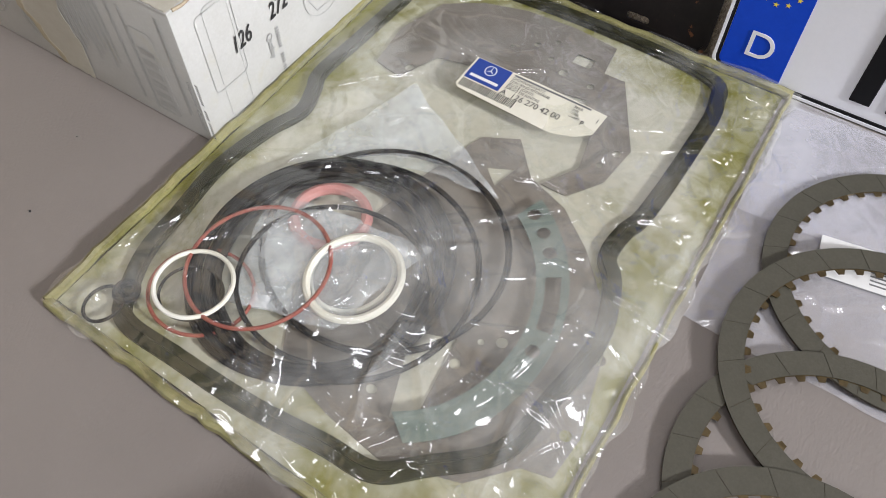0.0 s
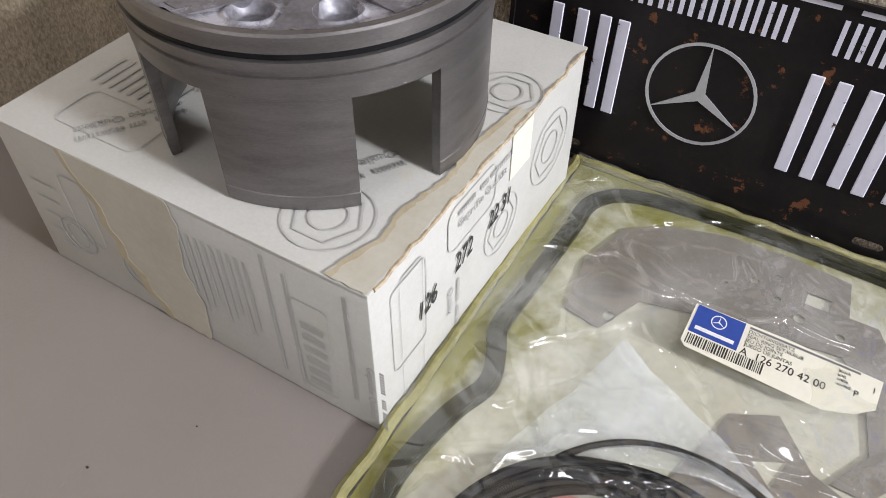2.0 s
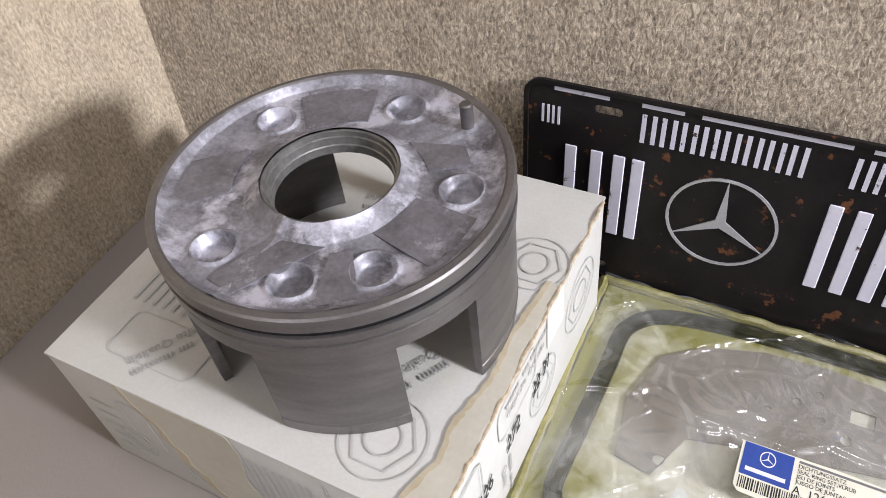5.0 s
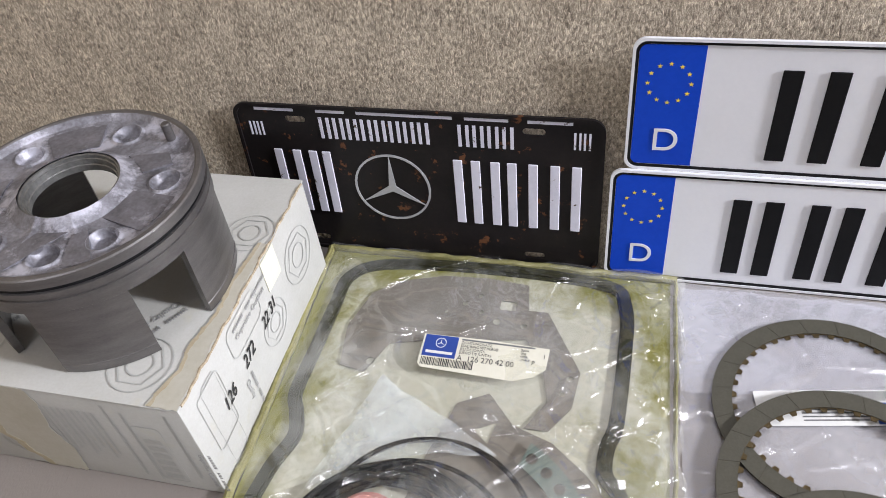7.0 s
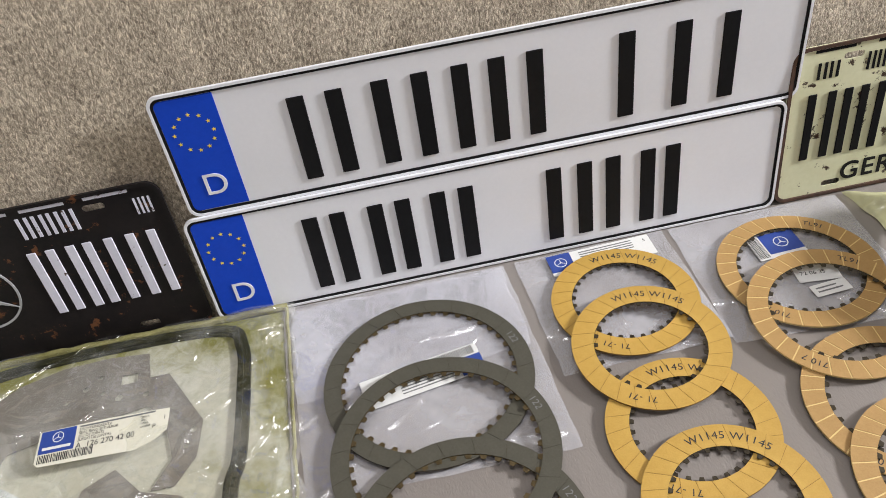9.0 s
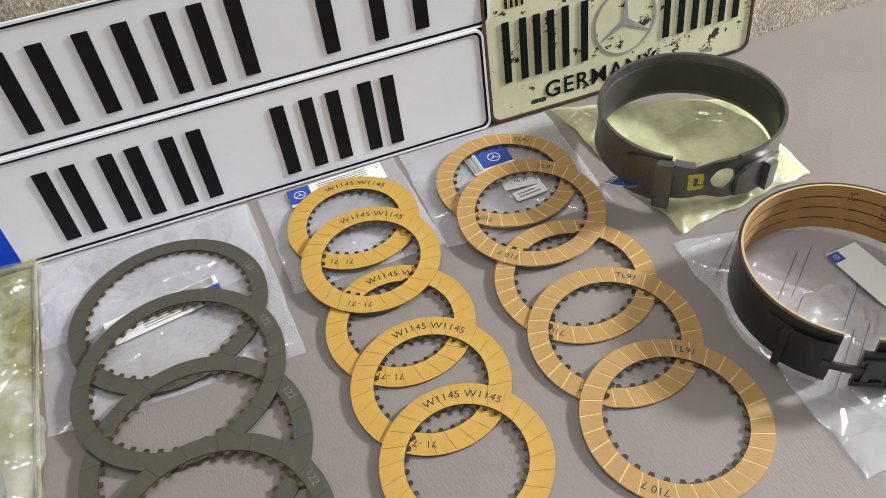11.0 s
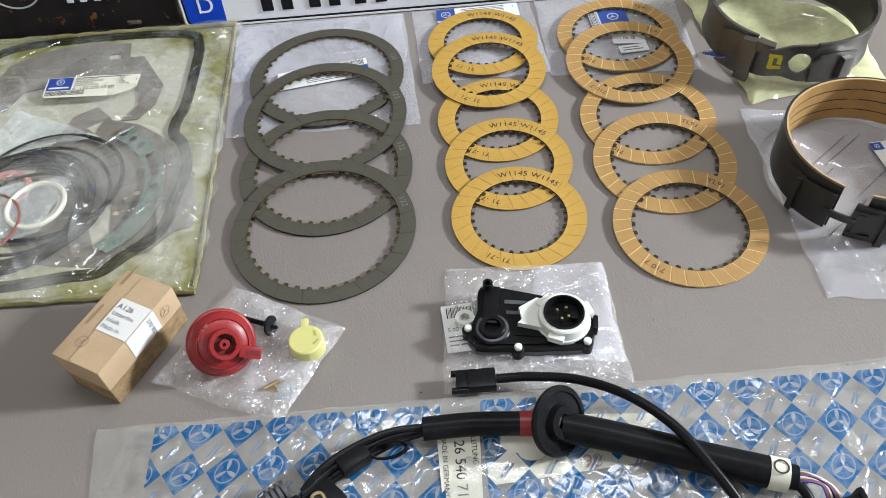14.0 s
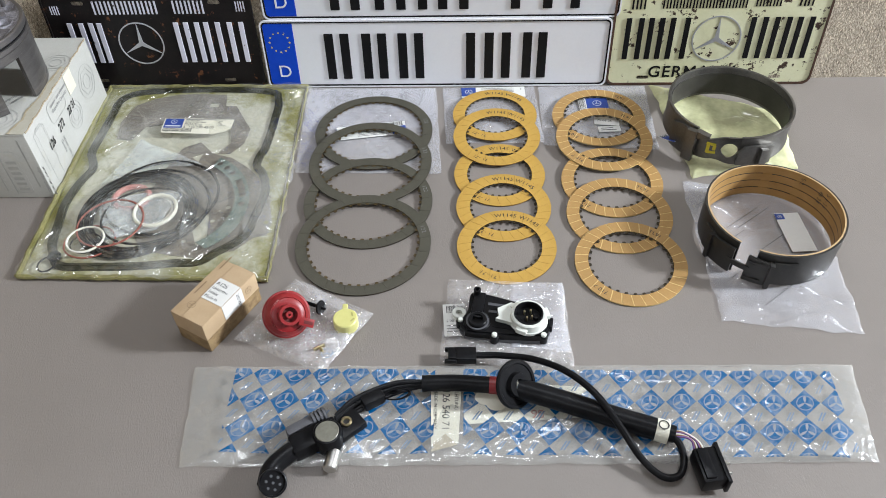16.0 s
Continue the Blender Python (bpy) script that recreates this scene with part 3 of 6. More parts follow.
def euro_plate(m, cells, label):
    w, h = 0.52, 0.11
    p = thing("licence_plate", m, label, "licence plate", "long white plates")
    part("panel", sheet(rounded(w, h, 0.009, 6, w / 2, h / 2), [], 0, 0.0012), PLATE_WHITE, p, smooth=False)
    part("outer_rim", rim_strip(w, h, 0.009, 0.0022, 0.0012, 0.0028), PLATE_WHITE, p)
    part("black_border", rim_strip(w - 0.0044, h - 0.0044, 0.008, 0.0022, 0.0012, 0.0022), GLYPH_BLACK, p).location = (0.0022, 0.0022, 0)
    band = part("blue_band", sheet([(0.0046, 0.0050), (0.0490, 0.0050), (0.0490, h - 0.0050), (0.0046, h - 0.0050)], [], 0.0012, 0.0016), PLATE_BLUE, p, "blue reflective band with yellow stars", smooth=False)
    for k in range(12):
        a = radians(30 * k)
        star = [((0.0019 if i % 2 == 0 else 0.0008) * math.sin(radians(36 * i)), (0.0019 if i % 2 == 0 else 0.0008) * math.cos(radians(36 * i))) for i in range(10)]
        part("star", sheet([(0.0268 + 0.0150 * math.sin(a) + x, 0.075 + 0.0155 * math.cos(a) + y) for x, y in star], [], 0.0016, 0.0018), YELLOW, band, smooth=False)
    part("letter", turned(lettering("D", 0.028, 0.0003), pose(0.0178, 0.018, 0.0018)), PLATE_WHITE, band, smooth=False)
    for x0, x1, single in cells:
        glyph(p, x0, x1, 0.0140, 0.0885, 0.0135, GLYPH_BLACK, single)
    return p


euro_plate(plate_at(0.0, 0.0, 0.001, 5.0), [(0.094, 0.131, 0), (0.150, 0.187, 0), (0.204, 0.242, 0), (0.306, 0.347, 0), (0.359, 0.404, 0), (0.413, 0.459, 2)],
           "long white plate with blue star band and black bars")
euro_plate(plate_at(0.009, 0.0125, 0.1105, 2.5, 0.0), [(0.100, 0.143, 0), (0.165, 0.2095, 0), (0.2275, 0.270, 0), (0.287, 0.3295, 2), (0.348, 0.388, 1), (0.4075, 0.4605, 0)],
           "long white plate standing on another plate, black bars")


def tin_plate(m, panel, edge, ink, label, group, big, small, words, name_cells, mark):
    w, h = 0.310, 0.152
    p = thing("licence_plate", m, label, "licence plate", group)
    holes = [rounded(0.018, 0.006, 0.0029, 4, x, y) for x in (0.055, w - 0.055) for y in (0.012, h - 0.014)]
    part("panel", sheet(rounded(w, h, 0.012, 6, w / 2, h / 2), holes, 0, 0.001), panel, p, smooth=False)
    part("rolled_rim", rim_strip(w, h, 0.012, 0.003, 0.001, 0.0026), edge, p)
    for a, b in ((0.02, 0.055), (0.075, 0.1), (0.11, 0.19), (0.2, 0.235), (0.25, 0.285)):
        part("worn_edge", block(b - a, 0.0026, 0.0004, ((a + b) / 2, h - 0.0052, 0.001), 0), ink, p)
    for x0, x1, single in big:
        glyph(p, x0, x1, 0.043, 0.108, 0.0078, ink, single)
    for x0, x1, y0, y1 in small + name_cells:
        part("bar", block(x1 - x0, y1 - y0, 0.0006, ((x0 + x1) / 2, (y0 + y1) / 2, 0.001), 0), ink, p)
    part("emblem", emblem(mark[2], 0.001, 0.0018, m=pose(mark[0], mark[1], 0)), SILVER, p, "silver ring with three spokes", smooth=False)
    for text, x, y, s in words:
        part("word", turned(lettering(text, s, 0.0003, 1.12, 0.0003), pose(x, y, 0.0014)), ink, p, smooth=False)
    return p


def letter_cells(x0, x1, n, y0, y1, fill=0.62):
    s = (x1 - x0) / n
    return [(x0 + s * k, x0 + s * (k + fill * 0.36), y0, y1) for k in range(n)] + [(x0 + s * (k + fill * 0.85), x0 + s * (k + fill * 1.21), y0, y1) for k in range(n)]


tin_plate(plate_at(-0.3155, 0.002, 0.001, 4.5), TIN_BLACK, TIN_BLACK, GLYPH_WHITE, "black rusted tin plate with pale worn bars", "tin plates",
          [(0.029, 0.054, 0), (0.061, 0.081, 0), (0.186, 0.198, 1), (0.203, 0.227, 0), (0.233, 0.258, 0), (0.268, 0.293, 0)],
          letter_cells(0.012, 0.026, 2, 0.121, 0.134) + letter_cells(0.286, 0.301, 2, 0.124, 0.139), [],
          letter_cells(0.076, 0.173, 8, 0.121, 0.141) + letter_cells(0.194, 0.242, 4, 0.121, 0.141), (0.1325, 0.0745, 0.034))
tin_plate(plate_at(0.521, 0.001, 0.001, 5.5), TIN_CREAM, RUST, GLYPH_BLACK, "cream rusted tin plate with black bars", "tin plates",
          [(0.019, 0.045, 0), (0.052, 0.075, 0), (0.083, 0.112, 0), (0.199, 0.224, 0), (0.233, 0.258, 0), (0.266, 0.291, 0)],
          letter_cells(0.024, 0.046, 2, 0.121, 0.136) + letter_cells(0.200, 0.238, 4, 0.124, 0.142) + letter_cells(0.262, 0.284, 2, 0.124, 0.142), [("GERMANY", 0.062, 0.013, 0.026)],
          letter_cells(0.068, 0.190, 13, 0.122, 0.138), (0.1545, 0.0745, 0.036))


# ---- white carton and the alloy drum on it ----
def carton():
    w, d, h = 0.242, 0.226, 0.107
    p = thing("carton", pose(-0.3685, -0.1405, 0, 0, 0, 0), "white printed carton with brown water stains", "carton")
    part("body", block(w, d, h - 0.002, (0, 0, 0), 0.0015), CARTON, p)
    part("lid_flap", block(w + 0.001, d + 0.001, 0.002, (0, 0, h - 0.0025), 0.0008), CARTON, p, "slightly raised white lid panel")
    lip = [(0.1215 + 0.0006 * math.sin(9 * k), -0.109 + 0.218 * k / 30, h - 0.001 + 0.0007 * math.sin(5 * k)) for k in range(31)]
    part("worn_edge", tube(lip, 0.0011, 6, smooth_n=0), CARTON_EDGE, p, "frayed brown board edge")
    rng = random.Random(4)

    def stain(pts, m, mat, label, z):
        ring = []
        for i in range(len(pts)):
            a, b = Vector(pts[i]), Vector(pts[(i + 1) % len(pts)])
            n = max(2, int((b - a).length / 0.003))
            for k in range(n):
                q = a.lerp(b, k / n)
                ring.append((q.x + rng.uniform(-0.0008, 0.0008), min(0.1065, max(0.0005, q.y + rng.uniform(-0.0008, 0.0008))) if z < 0 else q.y + rng.uniform(-0.0008, 0.0008)))
        part("stain", sheet(ring, [], 0, abs(z), m=m), mat, p, label, smooth=False)

    front = pose(-w / 2, -d / 2 - 0.0006, 0, 90)
    side = pose(w / 2 + 0.0006, -d / 2, 0, 90, 0, 90)
    top = pose(-w / 2, -d / 2, h + 0.0001)
    left = [(0.050, 0.106), (0.053, 0.094), (0.060, 0.084), (0.066, 0.074), (0.065, 0.060), (0.072, 0.050), (0.070, 0.040), (0.080, 0.030), (0.082, 0.018), (0.092, 0.010), (0.094, 0.001)]
    inner = [(x + 0.0055 + 0.002 * math.sin(40 * y), y) for x, y in left]
    stain(left + [(0.128, 0.001), (0.132, 0.03), (0.124, 0.06), (0.130, 0.09), (0.126, 0.106)], front, CARTON_TINT, "cream water mark", -0.00018)
    stain(left + inner[::-1], front, CARTON_STAIN, "brown tide mark", -0.00026)
    edge = [(w - 0.022, 0.0), (w - 0.020, 0.012), (w - 0.014, 0.03), (w - 0.017, 0.05), (w - 0.010, 0.08), (w - 0.012, 0.11), (w - 0.007, 0.15)]
    stain([(w, 0.0)] + edge + [(w, 0.15)], top, CARTON_TINT, "cream water mark", 0.0002)
    stain(edge + [(x + 0.003, y) for x, y in edge[::-1]], top, CARTON_STAIN, "brown tide mark", 0.0003)
    part("tape", block(0.024, 0.0005, 0.03, (0, 0, 0), 0, m=pose(w / 2 + 0.0006, 0.03, h - 0.034, 0, 0, 90)), LABEL_CREAM, p, "aged adhesive tape")

    def print_on(m, rows, loops, name="print"):
        for row in rows:
            part(name, bars([row], 0, 0.0001, m=m), CARTON_PRINT, p, "", smooth=False)
        for pts, r in loops:
            n = Vector((m[0][2], m[1][2], m[2][2]))
            k = len(pts)
            inner = []
            cx, cy = sum(q[0] for q in pts) / k, sum(q[1] for q in pts) / k
            for q in pts:
                d = math.hypot(q[0] - cx, q[1] - cy)
                inner.append((q[0] - (q[0] - cx) / d * r, q[1] - (q[1] - cy) / d * r))
            part(name, sheet(pts, [inner], 0, 0.0001, m=m), CARTON_PRINT, p, "", smooth=False)

    def bolt(cx, cy, r):
        return [(circle(cx, cy, r, 6), 0.001), (circle(cx, cy, r * 0.55, 20), 0.001), (circle(cx, cy, r * 1.25, 24), 0.0008)]

    ribs = [(0.102 + 0.0052 * k, 0.03 + 0.006 * (k % 3), 0.104 + 0.0052 * k, 0.088) for k in range(14)] + [(0.066 + 0.004 * k, 0.07, 0.0675 + 0.004 * k, 0.102) for k in range(5)]
    ribs += [(0.012, 0.02 + 0.012 * k, 0.03, 0.0215 + 0.012 * k) for k in range(5)] + [(0.2, 0.014 + 0.009 * k, 0.214, 0.019 + 0.009 * k) for k in range(6)] + [(0.182, 0.012, 0.184, 0.1), (0.194, 0.008, 0.196, 0.094), (0.228, 0.02, 0.2305, 0.098)]
    print_on(front, ribs, [(circle(0.035, 0.035, 0.014), 0.0012), (circle(0.035, 0.035, 0.009), 0.001), (circle(0.082, 0.03, 0.013), 0.0012), (circle(0.082, 0.03, 0.008), 0.001), (rounded(0.02, 0.05, 0.005, 4, 0.05, 0.06), 0.001), (rounded(0.022, 0.07, 0.004, 4, 0.207, 0.045), 0.001)])
    print_on(side, [], [(rounded(0.03, 0.06, 0.004, 4, 0.03, 0.062), 0.001), (rounded(0.02, 0.09, 0.004, 4, 0.032, 0.05), 0.001)] + bolt(0.125, 0.045, 0.016) + bolt(0.185, 0.06, 0.02) + [(rounded(0.05, 0.03, 0.008, 4, 0.09, 0.085), 0.001)], "print")
    ribs = [(0.02 + 0.007 * k, 0.05, 0.0225 + 0.007 * k, 0.075) for k in range(9)]
    print_on(top, ribs, bolt(0.2, 0.03, 0.018) + bolt(0.224, 0.16, 0.016) + [(rounded(0.06, 0.03, 0.006, 4, 0.06, 0.03), 0.001)], "print")
    for m, x, y, t, s, turn in ((top, 0.200, 0.086, "Quality & Value", 0.0078, -122), (top, 0.052, 0.185, "Quality & Value", 0.0078, -160), (top, 0.128, 0.098, "Geprüfte Qualität", 0.0078, -165), (top, 0.078, 0.062, "Geprüfte Qualität", 0.0078, -122), (top, 0.16, 0.19, "Geprüfte Qualität", 0.0078, -165),
                               (front, 0.238, 0.055, "Geprüfte Qualität", 0.006, -90), (side, 0.075, 0.083, "Geprüfte Qualität", 0.007, 0), (side, 0.066, 0.045, "Quality", 0.007, -90)):
        part("print", turned(lettering(t, s, 0.00008), m @ pose(x, y, 0.0003, 0, 0, turn)), CARTON_WORDS, p, "grey printed words", smooth=False)
        part("print", bars([(0.0022 * k, s * 1.2, 0.0022 * k + 0.0013, s * 1.65) for k in range(26) if k not in (8, 9, 14)], 0, 0.0001, m=m @ pose(x, y, 0.0002, 0, 0, turn)), CARTON_WORDS, p, "grey printed line", smooth=False)
    x = 0.036
    for t, dy, s in (("126", 0, 0.0170), ("272", 0.003, 0.0170), ("22 31", 0.005, 0.0155)):
        b = lettering(t, s, 0.0001, 1.0, 0.00012)
        bmesh.ops.transform(b, matrix=Matrix(((0.72, 0.22, 0, 0), (0, 1, 0, 0), (0, 0, 1, 0), (0, 0, 0, 1))), verts=b.verts)
        part("handwriting", turned(b, side @ pose(x, 0.05 + dy, 0.0004, 0, 0, 5)), INK, p, "black handwritten numbers", smooth=False)
        x += 0.036
    return p


carton()


def drum():
    p = thing("clutch_drum", pose(-0.3435, -0.1525, 0.1072, 0, 0, 1.5), "grey cast alloy clutch drum piston with five legs", "machine part")
    H, R = 0.0905, 0.0872
    # domed upper face with pockets and low ribs
    nr, na = 110, 540
    b = bmesh.new()
    rows = []
    pockets = [149, 83, 14, -42.5, -75.5, -117.5]
    for i in range(nr + 1):
        r = 0.0335 + (0.0822 - 0.0335) * i / nr
        row = []
        for k in range(na):
            a = 2 * math.pi * k / na
            x, y = r * math.cos(a), r * math.sin(a)
            z = H - 0.0035 - 0.0022 * math.sin(math.pi * (r - 0.0355) / 0.0467)
            if r < 0.042:
                z += 0.0035 * (1 - (r - 0.0355) / 0.0065)
            if r > 0.078:
                z += 0.003 * (r - 0.078) / 0.0042
            for q in pockets:
                d = math.hypot(x - 0.0625 * math.cos(radians(q)), y - 0.0625 * math.sin(radians(q)))
                if d < 0.0125:
                    z += 0.0016 * math.exp(-((d - 0.0102) / 0.0013) ** 2) - 0.0042 * (lambda e: e * e * (3 - 2 * e))(min(1.0, max(0.0, (0.0108 - d) / 0.0042)))
            for q, wv in ((-58, 0.5), (-96, 0.8), (-150, 0.8), (52, 0.6)):
                off = abs(x * math.sin(radians(q)) - y * math.cos(radians(q)))
                if x * math.cos(radians(q)) + y * math.sin(radians(q)) > 0 and off < 0.004:
                    z += 0.0012 * wv * (1 - off / 0.004)
            z += 0.0005 * noise.noise((x * 90, y * 90, 3.1))
            row.append(b.verts.new((x, y, z)))
        rows.append(row)
    for i in range(nr):
        for k in range(na):
            b.faces.new([rows[i][k], rows[i + 1][k], rows[i + 1][(k + 1) % na], rows[i][(k + 1) % na]])
    part("face", b, CAST, p, "chalky cast face with round pockets")
    part("hub", lathe([(0.0338, H + 0.0002), (0.0330, H + 0.0006), (0.0318, H + 0.0002), (0.0314, H - 0.002), (0.0306, H - 0.0024), (0.0300, H - 0.006), (0.0292, H - 0.0065), (0.0292, H - 0.011), (0.0338, H - 0.011)], 96), STEEL_DARK, p, "machined bore ring")
    part("rim", lathe([(0.0822, H - 0.0005), (0.0835, H + 0.0003), (R - 0.001, H), (R, H - 0.001), (R, H - 0.008), (R - 0.004, H - 0.0085), (R - 0.004, H - 0.0115), (R, H - 0.012),
                       (R, H - 0.0165), (R - 0.0016, H - 0.017), (R - 0.0016, H - 0.019), (R - 0.0005, H - 0.0195), (R - 0.001, H - 0.03), (R - 0.003, H - 0.032), (0.078, H - 0.032), (0.078, H - 0.012), (0.0822, H - 0.010)], 120), MACHINED, p, "machined grooved rim")
    # smooth raised pads between the pockets: outer angles, inner angles, inner and outer radius
    for o0, o1, i0, i1, r0, r1 in ((188, 213, 172, 207, 0.051, 0.077), (-105, -93, -98, -63, 0.042, 0.075), (-65, -51, -60, -48, 0.046, 0.076), (-26, 0, -34, 4, 0.043, 0.075), (30, 42, 28, 60, 0.045, 0.066), (101, 134, 98, 138, 0.046, 0.074)):
        outline = []
        for k in range(13):
            a = radians(o0 + (o1 - o0) * k / 12)
            outline.append((r1 * math.cos(a), r1 * math.sin(a)))
        for k in range(13):
            a = radians(i1 - (i1 - i0) * k / 12)
            q = r0 + 0.0015 * math.sin(5 * a)
            outline.append((q * math.cos(a), q * math.sin(a)))
        pad = sheet(outline, [], H - 0.0075, H - 0.0042)
        bmesh.ops.bevel(pad, geom=[e for e in pad.edges if len(e.link_faces) == 2 and e.calc_face_angle(0) > 0.9], offset=0.0005, segments=1, affect="EDGES")
        part("raised_pad", pad, PAD_METAL, p, "smooth dark raised pad")
    part("sealing_ring", lathe([(R - 0.004, H - 0.0112), (R - 0.0012, H - 0.0112), (R - 0.0012, H - 0.0088), (R - 0.004, H - 0.0088)], 96), BLACK_RUBBER, p)
    part("web", lathe([(0.034, H - 0.009), (0.08, H - 0.011), (0.08, H - 0.014), (0.034, H - 0.014)], 72), CAST, p)
    for q in range(5):
        c = -65.5 + 71.5 * q
        prof = [(R - 0.0072, 0), (R - 0.0022, 0), (R - 0.0016, 0.008), (R - 0.002, 0.0085), (R - 0.0014, H - 0.03), (R - 0.0072, H - 0.03)]
        part("leg", lathe(prof, 16, c - 21.5, c + 21.5), MACHINED, p)
    part("pin", peg(0.0034, 0.0135, (0.0735 * math.cos(radians(53)), 0.0735 * math.sin(radians(53)), H - 0.004), 20, 0.0008), MACHINED, p)
    return p


drum()


# ---- friction discs ----
SEGMENTS = {}


def disc(m, r, wide, teeth, lining, base, core, segments, group, label, marks, thick=0.002, ink=INK, gap=0.0006, slant=0.0):
    p = thing("friction_disc", m, label, "friction disc", group)
    ri = r - wide
    outer = [((r - 0.0004) * math.cos(2 * math.pi * k / 120), (r - 0.0004) * math.sin(2 * math.pi * k / 120)) for k in range(120)]
    inner = []
    for k in range(teeth):
        a = 2 * math.pi * k / teeth
        s = 2 * math.pi / teeth
        for f, q in ((0.0, ri - 0.0002), (0.26, ri - 0.0002), (0.34, ri - 0.0034), (0.66, ri - 0.0034), (0.74, ri - 0.0002)):
            inner.append((q * math.cos(a + s * f), q * math.sin(a + s * f)))
    part("toothed_core", sheet(outer, [inner], thick * 0.3, thick * 0.7), core, p, "dark steel core with inner teeth", smooth=False)
    part("lining_base", lathe([(ri + 0.0001, thick * 0.1), (r - 0.0001, thick * 0.1), (r - 0.0001, thick * 0.88), (ri + 0.0001, thick * 0.88)], 120), base, p)
    key = (r, segments)
    if key not in SEGMENTS:
        b = bmesh.new()
        step = 2 * math.pi / segments
        tops, bots = [], []
        n = max(3, 160 // segments)
        for q, turn in ((ri, 0.0), (r, slant)):
            g = gap / q / 2
            row = [g + (step - 2 * g) * i / n + turn for i in range(n + 1)]
            tops.append([b.verts.new((q * math.cos(a), q * math.sin(a), thick)) for a in row])
            bots.append([b.verts.new((q * math.cos(a), q * math.sin(a), thick * 0.85)) for a in row])
        for i in range(n):
            b.faces.new([tops[0][i], tops[1][i], tops[1][i + 1], tops[0][i + 1]])
            for s in (0, 1):
                b.faces.new([tops[s][i], tops[s][i + 1], bots[s][i + 1], bots[s][i]])
        for i in (0, n):
            b.faces.new([tops[0][i], tops[1][i], bots[1][i], bots[0][i]])
        SEGMENTS[key] = mesh_of("lining_segment", b, False)
        SEGMENTS[key].materials.append(lining)
    for k in range(segments):
        seg = new("lining_segment", SEGMENTS[key])
        seg.parent = p
        seg.rotation_euler = (0, 0, 2 * math.pi * k / segments)
    for text, angle, size in marks:
        w = lettering(text, size, 0.00004, 1.08)
        rr = (r + ri) / 2 - size * 0.33
        for v in w.verts:
            a = radians(angle) - v.co.x / rr
            q = rr + v.co.y
            v.co = (q * math.cos(a), q * math.sin(a), thick + 0.00005 + v.co.z)
        part("stamp", w, ink, p, "stamped dark lettering", smooth=False)
    return p


def disc_pose(x, y, r, z, slope, turn):
    return pose(x, y, z + slope * r, math.degrees(math.atan(slope)), 0, 0) @ pose(0, 0, 0, 0, 0, turn)


GREY_LABEL = "olive-grey toothed clutch disc lying on others"
for k, (x, y, t) in enumerate(((0.1724, -0.1185, 10), (0.1734, -0.1894, 40), (0.1764, -0.2662, 75), (0.1766, -0.3423, 5))):
    disc(disc_pose(x, y, 0.0848, 0.0035 if k < 2 else 0.0005, 0.0 if k == 0 else 0.026, t), 0.0848, 0.0140, 40, GREY_LINING, CORE, CORE_BRONZE, 20, "grey clutch discs", "olive-grey toothed clutch disc on a clear bag" if k == 0 else GREY_LABEL, (("122", 20 - t + 2, 0.008),), 0.002, GREY_INK, 0.0003, 0.05)
for k, (x, y, t) in enumerate(((0.3481, -0.0812, 0), (0.3493, -0.1355, 40), (0.351, -0.2124, 70), (0.3543, -0.2769, 110), (0.3555, -0.3479, 20))):
    disc(disc_pose(x, y, 0.0616, 0.0045 if k < 2 else 0.0005, 0.0 if k == 0 else (0.042 if k == 1 else 0.030), t), 0.0616, 0.0176, 30, YELLOW_LINING, GROOVE_DARK, CORE, 26, "yellow clutch discs", "ochre yellow toothed clutch disc with dark stamps", (("W1145 W1145", 105 - t, 0.0085), ("71 -71", 255 - t, 0.0075)), 0.0018, INK, 0.0004, 0.10)
for k, (x, y, t) in enumerate(((0.4997, -0.0880, 0), (0.5007, -0.1414, 30), (0.5011, -0.2278, 60), (0.5022, -0.2917, 95), (0.5044, -0.3755, 10))):
    disc(disc_pose(x, y, 0.0674, 0.0045 if k < 2 else 0.0005, 0.0 if k == 0 else (0.040 if k == 1 else 0.029), t), 0.0674, 0.0164, 30, BROWN_LINING, LINING_BASE, CORE, 30, "tan clutch discs", "tan toothed clutch disc with pale grooves", (("TL91", 60 - t, 0.0075), ("710 7", 235 - t, 0.0075)), 0.0018, INK, 0.0011, 0.06)


# ---- brake bands ----
def band_pose(x, y, z, turn):
    return pose(x, y, z, 0, 0, turn)


